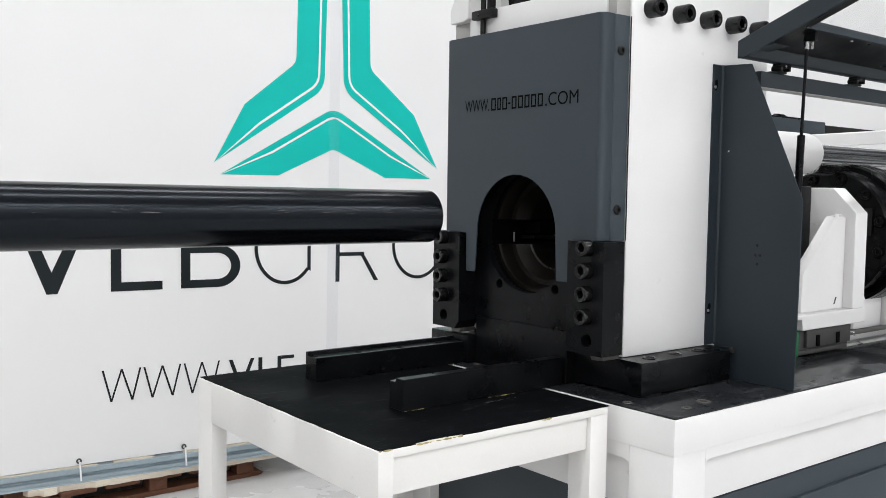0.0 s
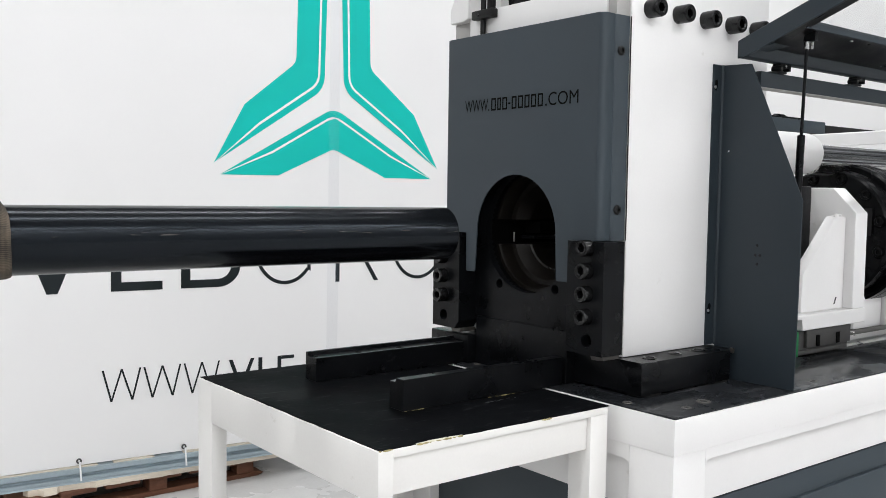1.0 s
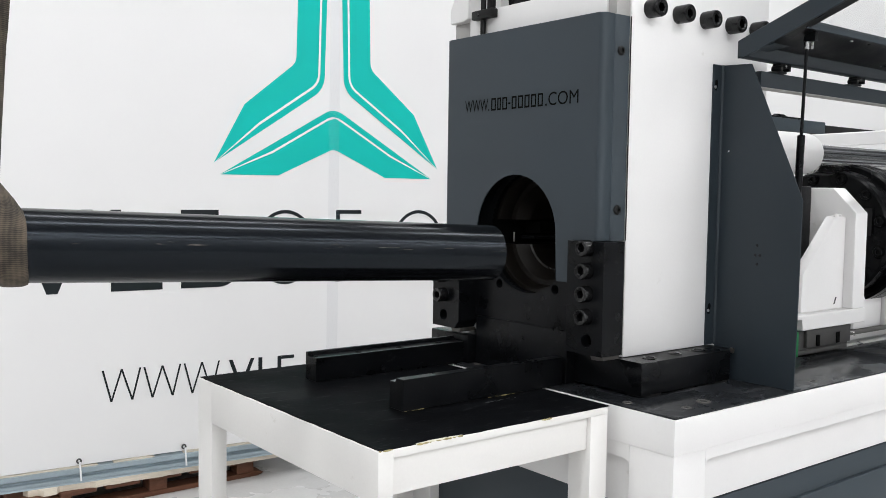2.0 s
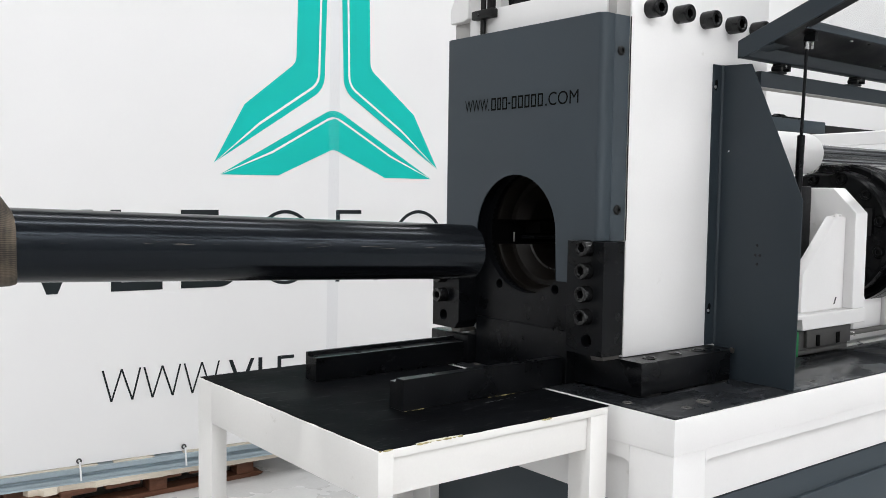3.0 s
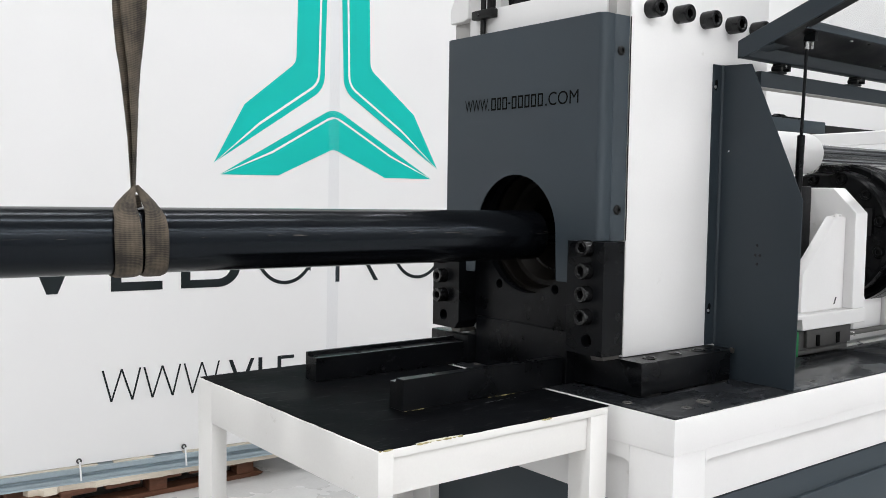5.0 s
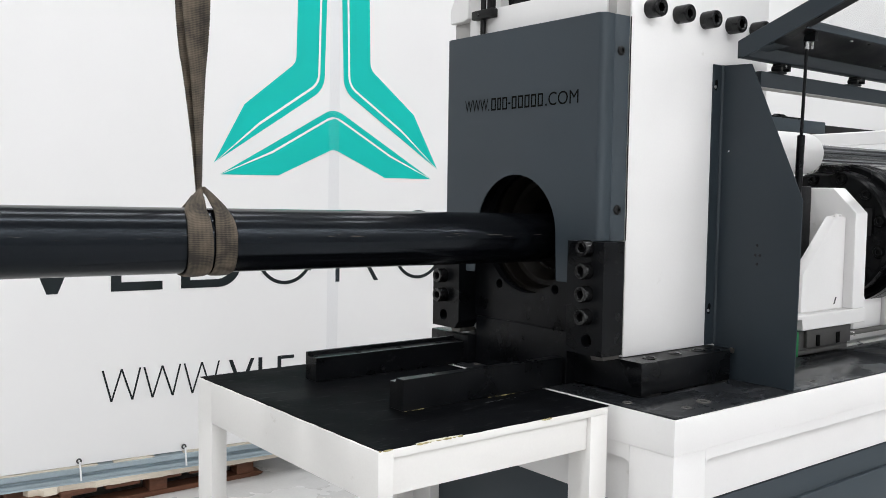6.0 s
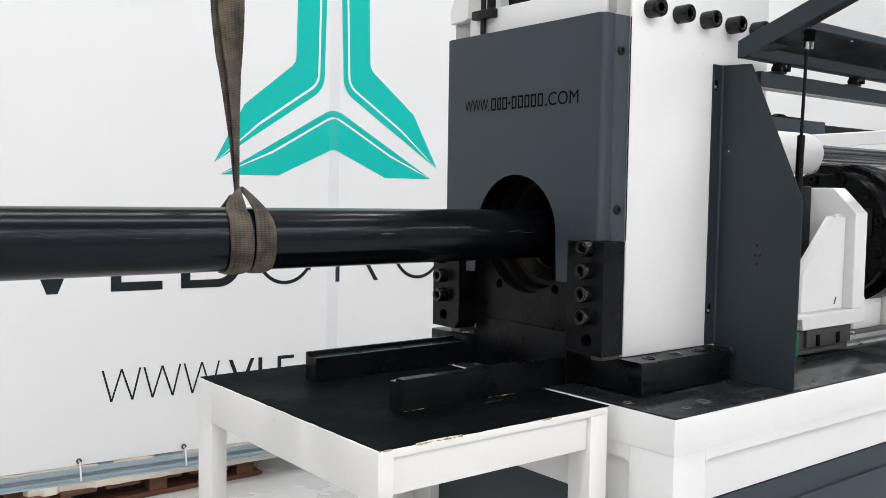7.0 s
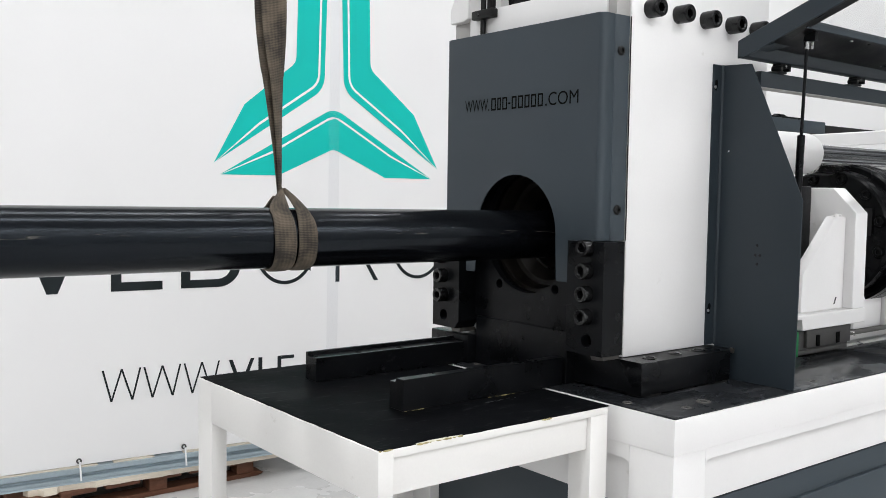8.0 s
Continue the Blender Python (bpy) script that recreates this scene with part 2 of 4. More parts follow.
def lathe(profile, axis="x", seg=48, centre=(0, 0, 0), bm=None, a0=0.0, a1=360.0):
    """Turned part: (along, radius) pairs swept round an axis."""
    bm = bm or bmesh.new()
    full = abs(a1 - a0 - 360) < 1e-6
    steps = seg if full else seg + 1
    rings = []
    for i in range(steps):
        a = radians(a0 + (a1 - a0) * i / seg)
        ring = []
        for s, r in profile:
            u, w = r * math.cos(a), r * math.sin(a)
            co = {"x": (s, u, w), "y": (u, s, w), "z": (u, w, s)}[axis]
            ring.append(bm.verts.new(Vector(co) + Vector(centre)))
        rings.append(ring)
    for i in range(seg):
        r0, r1 = rings[i], rings[(i + 1) % steps]
        for j in range(len(profile) - 1):
            bm.faces.new((r0[j], r0[j + 1], r1[j + 1], r1[j]))
    bmesh.ops.remove_doubles(bm, verts=bm.verts, dist=1e-6)
    if not full:
        bmesh.ops.holes_fill(bm, edges=[e for e in bm.edges if e.is_boundary], sides=0)
    return bm


def rod(p, q, r, seg=16, bm=None):
    """A round bar from p to q, closed, with a small chamfer."""
    p, q = Vector(p), Vector(q)
    bm = bm or bmesh.new()
    n = (q - p).length
    c = min(r * 0.25, n * 0.2)
    made = lathe([(0, 0), (0, r - c), (c, r), (n - c, r), (n, r - c), (n, 0)], "z", seg)
    m = Matrix.Translation(p) @ (q - p).to_track_quat("Z", "Y").to_matrix().to_4x4()
    bmesh.ops.transform(made, matrix=m, verts=made.verts)
    me = bpy.data.meshes.new("tmp")
    made.to_mesh(me)
    made.free()
    bm.from_mesh(me)
    bpy.data.meshes.remove(me)
    return bm


def socket_bolt_mesh(r=0.018, h=0.024, key=0.0095):
    """Cap screw along -x: round head with a chamfered rim, hexagon socket."""
    bm = bmesh.new()
    n = 36
    def ring(x, rad, hexed=False):
        out = []
        for i in range(n):
            a = 2 * math.pi * i / n
            rr = rad
            if hexed:
                rr = rad * math.cos(math.pi / 6) / math.cos((a % (math.pi / 3)) - math.pi / 6)
            out.append(bm.verts.new((x, rr * math.cos(a), rr * math.sin(a))))
        return out
    rings = [ring(0, r), ring(-h * 0.1, r), ring(-h * 0.86, r), ring(-h * 0.97, r * 0.95), ring(-h, r * 0.90),
             ring(-h, key * 1.16), ring(-h * 0.93, key, True), ring(-h * 0.35, key, True)]
    for a, b in zip(rings, rings[1:]):
        for i in range(n):
            bm.faces.new((a[i], a[(i + 1) % n], b[(i + 1) % n], b[i]))
    bm.faces.new(rings[-1])
    return bm


def strip_along(points, width_dirs, widths, thick, out, bulges):
    """A flat strap that follows points; each has a direction across, a width, and a side to which its middle bulges. UVs are in metres."""
    bm = bmesh.new()
    uvl = bm.loops.layers.uv.verify()
    k = 6
    rows, lens, total = [], [], 0.0
    pts = [Vector(p) for p in points]
    for i, p in enumerate(pts):
        if i:
            total += (p - pts[i - 1]).length
        lens.append(total)
        t = (pts[min(i + 1, len(pts) - 1)] - pts[max(i - 1, 0)]).normalized()
        w = Vector(width_dirs[i]).normalized()
        nrm = t.cross(w).normalized()
        row = []
        for side in (1, -1):
            line = []
            for j in range(k + 1):
                f = j / k - 0.5
                bulge = thick * (0.5 if abs(f) < 0.49 else 0.2)
                belly = Vector(out[i]).normalized() * (bulges[i] * (1 - 4 * f * f))
                line.append(bm.verts.new(p + w * (f * widths[i]) + nrm * (side * bulge) + belly))
            row.append(line)
        rows.append(row)
    def quad(vs, uvs):
        f = bm.faces.new(vs)
        for lp, uv in zip(f.loops, uvs):
            lp[uvl].uv = uv
    for i in range(len(pts) - 1):
        for s in (0, 1):
            for j in range(k):
                a, b = rows[i][s], rows[i + 1][s]
                u0, u1 = (j / k) * widths[i], ((j + 1) / k) * widths[i]
                vs = [a[j], a[j + 1], b[j + 1], b[j]]
                uvs = [(u0, lens[i]), (u1, lens[i]), (u1, lens[i + 1]), (u0, lens[i + 1])]
                quad(vs if s else vs[::-1], uvs if s else uvs[::-1])
        for j in (0, k):
            quad([rows[i][0][j], rows[i][1][j], rows[i + 1][1][j], rows[i + 1][0][j]], [(0, lens[i]), (0.003, lens[i]), (0.003, lens[i + 1]), (0, lens[i + 1])])
    for end in (0, -1):
        a, b = rows[end]
        for j in range(k):
            quad([a[j], a[j + 1], b[j + 1], b[j]], [(0, 0), (0.005, 0), (0.005, 0.003), (0, 0.003)])
    return bm


def text_mesh(words, height, width):
    """Letters of the built-in font, fitted to a cap height and a length, flat in x and y."""
    cu = bpy.data.curves.new("letters", "FONT")
    cu.body, cu.size, cu.resolution_u, cu.offset = words, 1.0, 4, 0.0
    ob = bpy.data.objects.new("letters", cu)
    scene.collection.objects.link(ob)
    bpy.context.view_layer.update()
    me = ob.to_mesh()
    bm = bmesh.new()
    bm.from_mesh(me)
    ob.to_mesh_clear()
    bpy.data.objects.remove(ob)
    bpy.data.curves.remove(cu)
    xs, ys = [v.co.x for v in bm.verts], [v.co.y for v in bm.verts]
    x0, x1, y0, y1 = min(xs), max(xs), min(ys), max(ys)
    for v in bm.verts:
        v.co = Vector(((v.co.x - x0) / (x1 - x0) * width, (v.co.y - y0) / (y1 - y0) * height, 0))
    return bm


# ---------------------------------------------------------------- the hall
FLOOR_Z = -0.1


def slab(name, label, material, x0, x1, y0, y1, z0, z1):
    ob = part(name, box(x0, x1, y0, y1, z0, z1, 0), material)
    return tagged(ob, label, "", "", "structure")


slab("floor", "pale sealed concrete workshop floor", FLOOR, -11, 14, -8, 7.2, FLOOR_Z - 0.2, FLOOR_Z)
slab("wall_north", "plain white workshop wall behind the banner", WALLPAINT, -11, 14, 7.0, 7.2, FLOOR_Z, 7.0)
# unseen walls and ceiling close the hall; tones are set for bounced light
slab("wall_south", "plain white workshop wall", WALLPAINT, -11, 14, -8.2, -8.0, FLOOR_Z, 7.0)
slab("wall_east", "plain grey workshop wall", FARWALL, 14, 14.2, -8, 7.2, FLOOR_Z, 7.0)
slab("wall_west", "plain white workshop wall", WALLPAINT, -11.2, -11, -8, 7.2, FLOOR_Z, 7.0)
slab("ceiling", "pale grey workshop ceiling", CEIL, -11, 14, -8, 7.2, 7.0, 7.2)


# ---------------------------------------------------------------- printed banner
BANNER_AT = pose(1.2, 4.3, 0, 0, 0, math.degrees(math.atan(-0.105)))   # local x along the sheet, z up, -y to the viewer


def sag(u, z):
    """Gentle waves of the hung sheet, and a crease shaped for the post's shade."""
    return 0.004 * math.sin(2.1 * u + 0.6 * z) + 0.002 * math.sin(5.3 * u - 1.2 * z) + 0.007 * math.exp(-((u - 1.338) / 0.03) ** 2)


def sheet_patch(outline, lift, cell=0.05):
    """A printed area on the sheet, cut fine enough to follow its waves."""
    bm = bmesh.new()
    bm.faces.new([bm.verts.new((u, 0, z)) for u, z in outline])
    us, zs = [p[0] for p in outline], [p[1] for p in outline]
    for lo, hi, ax in ((min(us), max(us), 0), (min(zs), max(zs), 2)):
        k = lo + cell
        while k < hi:
            no = (1, 0, 0) if ax == 0 else (0, 0, 1)
            co = (k, 0, 0) if ax == 0 else (0, 0, k)
            bmesh.ops.bisect_plane(bm, geom=bm.verts[:] + bm.edges[:] + bm.faces[:], plane_co=co, plane_no=no)
            k += cell
    for v in bm.verts:
        v.co.y = sag(v.co.x, v.co.z) - lift
    return bm


def round_corner(a, b, c, r, n=6):
    """Points of a corner at b, between a and c, eased with the length r."""
    a, b, c = Vector(a), Vector(b), Vector(c)
    p, q = b + (a - b).normalized() * r, b + (c - b).normalized() * r
    return [tuple(p.lerp(b, t).lerp(b.lerp(q, t), t)) for t in [i / n for i in range(n + 1)]]


def arc(cx, cz, rx, rz, a0, a1, n=20):
    return [(cx + rx * math.cos(radians(a0 + (a1 - a0) * i / n)), cz + rz * math.sin(radians(a0 + (a1 - a0) * i / n))) for i in range(n + 1)]


def make_banner():
    b = thing("banner", "large white vinyl banner with teal emblem and black print", "banner")
    b.matrix_basis = BANNER_AT
    bm = bmesh.new()
    nu, nz = 180, 40
    u0, u1, z0, z1 = -3.4, 8.6, 0.108, 4.1
    front = [[None] * (nz + 1) for _ in range(nu + 1)]
    back = [[None] * (nz + 1) for _ in range(nu + 1)]
    for i in range(nu + 1):
        for j in range(nz + 1):
            u, z = u0 + (u1 - u0) * i / nu, z0 + (z1 - z0) * j / nz
            front[i][j] = bm.verts.new((u, sag(u, z), z))
            back[i][j] = bm.verts.new((u, sag(u, z) + 0.0015, z))
    for i in range(nu):
        for j in range(nz):
            bm.faces.new((front[i][j], front[i + 1][j], front[i + 1][j + 1], front[i][j + 1]))
            bm.faces.new((back[i][j + 1], back[i + 1][j + 1], back[i + 1][j], back[i][j]))
    for i in range(nu):
        for j in (0, nz):
            bm.faces.new((front[i][j], front[i + 1][j], back[i + 1][j], back[i][j]))
    for j in range(nz):
        for i in (0, nu):
            bm.faces.new((front[i][j], front[i][j + 1], back[i][j + 1], back[i][j]))
    part("sheet", bm, VINYL, b)
    # emblem: two mirrored wings and a chevron about the middle line
    mid = 1.333
    for s in (-1, 1):
        wing = [(0.643, 1.523), (0.487, 1.818)] + round_corner((0.487, 1.818), (0.213, 2.046), (0.196, 2.72), 0.03, 3) + [(0.196, 2.72), (0.034, 2.72)] \
            + round_corner((0.034, 2.72), (0.056, 1.921), (0.643, 1.523), 0.07)
        part("emblem_wing", sheet_patch([(mid + s * u, z) for u, z in wing], 0.0015), TEAL, b, "teal printed wing of the emblem")
        line_o = [(0.075, 2.72)] + round_corner((0.075, 2.72), (0.093, 1.952), (0.412, 1.731), 0.05) + [(0.412, 1.731), (0.6415, 1.5245)]
        line_i = [(0.638, 1.5255), (0.408, 1.7195)] + round_corner((0.408, 1.7195), (0.082, 1.945), (0.064, 2.72), 0.055) + [(0.064, 2.72)]
        part("emblem_line", sheet_patch([(mid + s * u, z) for u, z in line_o + line_i], 0.0028), PRINT_WHITE, b, "thin white line in the emblem")
    chev = [(-0.612, 1.467), (-0.308, 1.468)] + round_corner((-0.308, 1.468), (0, 1.614), (0.308, 1.468), 0.03, 3) + [(0.308, 1.468), (0.605, 1.466)] \
        + round_corner((0.605, 1.466), (0, 1.829), (-0.612, 1.467), 0.06)
    part("emblem_chevron", sheet_patch([(mid + u, z) for u, z in chev], 0.0015), TEAL, b, "teal printed chevron of the emblem")
    up = [(-0.612, 1.467), (-0.340, 1.592)] + round_corner((-0.340, 1.592), (0, 1.793), (0.340, 1.592), 0.05) + [(0.340, 1.592), (0.605, 1.466)]
    low = [(0.600, 1.466), (0.337, 1.581)] + round_corner((0.337, 1.581), (0, 1.780), (-0.337, 1.581), 0.05) + [(-0.337, 1.581), (-0.607, 1.467)]
    part("emblem_line", sheet_patch([(mid + u, z) for u, z in up + low], 0.0028), PRINT_WHITE, b, "thin white line in the emblem")
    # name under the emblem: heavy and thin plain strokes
    lo, hi = 0.909, 1.292
    def stroke(poly):
        part("name_bar", sheet_patch(poly, 0.0017), INK, b)
    stroke([(-0.225, hi), (-0.171, hi), (-0.0575, 1.008), (0.072, hi), (0.124, hi), (-0.033, lo), (-0.080, lo)])
    stroke([(0.200, hi), (0.248, hi), (0.248, 0.951), (0.439, 0.951), (0.439, lo), (0.200, lo)])
    stroke([(0.528, hi), (0.574, hi), (0.574, lo), (0.528, lo)])
    stroke([(0.574, 1.119), (0.70, 1.119)] + arc(0.711, 1.014, 0.1145, 0.105, 90, -90) + [(0.574, lo), (0.574, lo + 0.040)] + arc(0.705, 1.014, 0.0725, 0.0655, -90, 90) + [(0.574, 1.0795)])
    stroke([(0.574, hi), (0.715, hi), (0.715, hi - 0.042), (0.574, hi - 0.042)])
    for cu, a0, a1 in ((1.065, 18, 180), (1.065, 180, 322), (1.858, 0, 180), (1.858, 180, 360)):
        stroke(arc(cu, 1.1, 0.166, 0.192, a0, a1, 30) + arc(cu, 1.1, 0.148, 0.174, a1, a0, 30))
    stroke([(1.187, 1.105), (1.206, 1.105), (1.206, 0.972), (1.187, 0.984)])
    stroke([(1.352, hi), (1.374, hi), (1.374, lo), (1.352, lo)])
    stroke([(1.374, hi), (1.500, hi), (1.500, hi - 0.020), (1.374, hi - 0.020)])
    stroke([(1.374, 1.066), (1.520, 1.066), (1.520, 1.046), (1.374, 1.046)])
    stroke([(1.500, 1.046), (1.524, 1.046), (1.607, lo), (1.581, lo)])
    # address line: readable triple letter, then plain strokes
    for u in (0.160, 0.351, 0.544):
        zl, zh, w = 0.388, 0.540, 0.172
        for a, c in ((0, 0.22), (0.5, 0.22), (0.5, 0.78), (1.0, 0.78)):
            ta, tc = u + a * w, u + c * w
            t = 0.0045
            part("letter_stroke", sheet_patch([(ta - t, zh), (ta + t, zh), (tc + t, zl), (tc - t, zl)], 0.0017), INK, b)
    for u, w in ((0.749, 0.010), (0.923, 0.019), (1.026, 0.019), (1.19, 0.06), (1.32, 0.09)):
        zt = 0.40 if w == 0.010 else (0.465 if w == 0.06 else 0.538)
        part("letter_stroke", sheet_patch([(u - w * 0.1, zt), (u + w, zt), (u + w, 0.388), (u - w * 0.1, 0.388)], 0.0017), INK, b)
    for a, c in ((0.776, 0.829), (0.890, 0.829)):
        part("letter_stroke", sheet_patch([(a - 0.010, 0.538), (a + 0.010, 0.538), (c + 0.010, 0.388), (c - 0.010, 0.388)], 0.0017), INK, b)
    part("letter_stroke", sheet_patch([(1.0455, 0.538), (1.116, 0.538), (1.116, 0.520), (1.0455, 0.520)], 0.0017), INK, b)
    # painted shade of a post behind the sheet
    part("post_shade_strip", sheet_patch([(1.297, 0.112), (1.364, 0.112), (1.367, 4.09), (1.318, 4.09)], 0.0036, 0.2), POST_SHADE, b, "faint bluish strip for the shade of a post behind the sheet")
    # eyelets along the hem, with white ties
    for u in (-0.93, -0.44, 0.051, 0.539, 1.03, 1.52):
        part("eyelet", lathe([(-0.003, 0.006), (-0.004, 0.009), (-0.002, 0.0125), (0.003, 0.0125), (0.003, 0.006), (-0.003, 0.006)], "y", 24, (u, sag(u, 0.13) - 0.002, 0.128)), DARKGREY, b, "grey metal eyelet")
        part("tie", rod((u + 0.002, -0.012, 0.126), (u + 0.003, -0.030, 0.040), 0.0045, 10), PRINT_WHITE, b, "white plastic tie")
    return b


make_banner()


def make_store():
    """Pallet with a splintered board and a galvanised profile under the banner."""
    p = thing("pallet", "reddish brown wooden pallet on the floor", "pallet")
    f = FLOOR_Z
    for y0 in (4.275, 4.66, 5.04):
        part("runner", prism([(0.97, f), (2.15, f), (2.185, f + 0.012), (2.15, f + 0.024), (0.97, f + 0.024)], "y", y0, y0 + 0.1, 0.002), PALLET, p)
        for x0, x1 in ((1.10, 1.215), (1.575, 1.665), (2.035, 2.128)):
            part("block", box(x0, x1, y0 + 0.004, y0 + 0.096, f + 0.0242, -0.021, 0.003), PALLET, p)
    for i in range(6):
        part("deck_board", box(0.955 + i * 0.205, 0.955 + i * 0.205 + 0.16, 4.262, 5.16, -0.0208, 0.0, 0.002), PALLET, p)
    rng = random.Random(4)
    n = 70
    edge, drop = [], 0.0
    for i in range(n + 1):
        x = 1.03 + 1.32 * i / n
        drop = 0.7 * drop + rng.uniform(-0.004, 0.004)
        edge.append((x, 4.262 - 0.055 * (x - 1.2) + drop + (0.03 if i < 3 else 0) + (0.022 if 6 < i < 15 else 0)))
    bd = bmesh.new()
    prism(edge + [(2.36, 4.9), (1.05, 4.9), (1.0, 4.5), (1.045, 4.40), (1.015, 4.33)], "z", 0.0003, 0.0285, bm=bd)
    tagged(part("packing_board", bd, PINE), "pale splintered packing board lying on the pallet", "board")
    c = [(-0.020, 0.029), (0.05, 0.029), (0.05, 0.034), (-0.012, 0.034), (-0.012, 0.055), (0.006, 0.058), (0.006, 0.066), (-0.012, 0.076), (-0.012, 0.092), (0.05, 0.092), (0.05, 0.097), (-0.020, 0.097), (-0.020, 0.076), (-0.002, 0.066), (-0.002, 0.058), (-0.020, 0.055), (-0.0205, 0.042), (-0.014, 0.039)]
    t = thing("metal_profile", "galvanised ribbed steel profile lying under the banner", "steel profile")
    t.matrix_basis = BANNER_AT
    part("profile", prism(c, "x", -1.7, 1.35), ZINC, t)
    # lath in pieces; gaps fitted to the camera's view, for shadow under the hem
    for a, c in ((-0.95, 0.135), (0.205, 0.395), (0.535, 1.30)):
        top, low, n = [], [], max(6, int((c - a) / 0.03))
        for i in range(n + 1):
            u = a + (c - a) * i / n
            top.append((u, 0.1060 - (0.004 if i in (0, n) else 0) + rng.uniform(-0.0022, 0.0018)))
            low.append((u, 0.0972))
        lath = part("packing_lath", prism(top + low[::-1], "y", -0.004, 0.026), PINE)
        lath.matrix_basis = BANNER_AT
        tagged(lath, "pale splintered lath lying on the steel profile", "lath", "broken laths under the banner")


make_store()


# ---------------------------------------------------------------- machine base
def make_base():
    m = thing("machine_bed", "white painted welded machine base with dark steel bed", "machine bed")
    X0, X1, Y0, Y1, Z = 1.45, 5.2, 1.10, 2.0, 0.957
    part("top_frame", box(X0, X1, Y0, Y1, 0.8838, Z, 0.0015), WHITE, m)
    part("bed_plate", box(X0 + 0.004, X1, Y0 + 0.003, 1.98, Z, 0.961, 0.001), BED, m, "dark oiled steel bed plate")
    # white sheet stands in for the bright banner and floor beyond the bed
    part("rear_white_fill", box(2.75, X1, 1.64, Y1, Z, 0.968, 0.002), WHITE, m)
    def post(x0, x1, y0, y1):
        part("post", box(x0, x1, y0, y1, FLOOR_Z, 0.8835, 0.0008), WHITE, m)
    post(X0 + 0.002, 1.556, Y0 + 0.002, 1.214)
    post(X0 + 0.002, 1.556, 1.886, 1.998)
    post(3.4, 3.51, Y0 + 0.002, 1.214)
    # upper rails with eased corners towards the posts
    part("side_rail", prism([(1.556, 0.8835), (3.4, 0.8835), (3.4, 0.862)] + [(1.574, 0.862), (1.562, 0.859), (1.556, 0.850)], "y", Y0 + 0.002, Y0 + 0.06), WHITE, m)
    part("end_rail", prism([(1.214, 0.8835), (1.886, 0.8835), (1.886, 0.853), (1.232, 0.853), (1.220, 0.850), (1.214, 0.840)], "x", X0 + 0.002, X0 + 0.06), WHITE, m)
    part("side_panel", box(1.556, 3.4, Y0 + 0.027, Y0 + 0.05, 0.762, 0.862, 0.002), WHITE, m)
    part("end_panel", box(X0 + 0.018, X0 + 0.05, 1.214, 1.886, 0.748, 0.853, 0.002), WHITE, m)
    part("lower_side_cover", box(1.556, 3.4, Y0 + 0.03, Y0 + 0.05, 0.02, 0.757, 0.002), SLATE, m, "slate grey lower cover")
    part("cover_step", box(1.60, 3.4, Y0 + 0.018, Y0 + 0.031, 0.02, 0.70, 0.003), SLATE, m, "slate grey lower cover")
    part("lower_end_cover", box(X0 + 0.03, X0 + 0.05, 1.214, 1.886, 0.02, 0.744, 0.002), SLATE, m, "slate grey lower cover")
    for x, y, r in ((1.481, 1.247, 0.010), (1.548, 1.147, 0.010), (1.625, 1.161, 0.015), (2.026, 1.14, 0.009), (1.494, 1.751, 0.008)):
        part("bed_screw", lathe([(0.961, r * 1.1), (0.9625, r), (0.9625, r * 0.62), (0.9595, r * 0.55), (0.9595, 0)], "z", 20, (x, y, 0)), SHIM, m, "dull steel screw")
    return m


make_base()


# ---------------------------------------------------------------- clamp tower
AX_Y, AX_Z = 1.59, 1.305


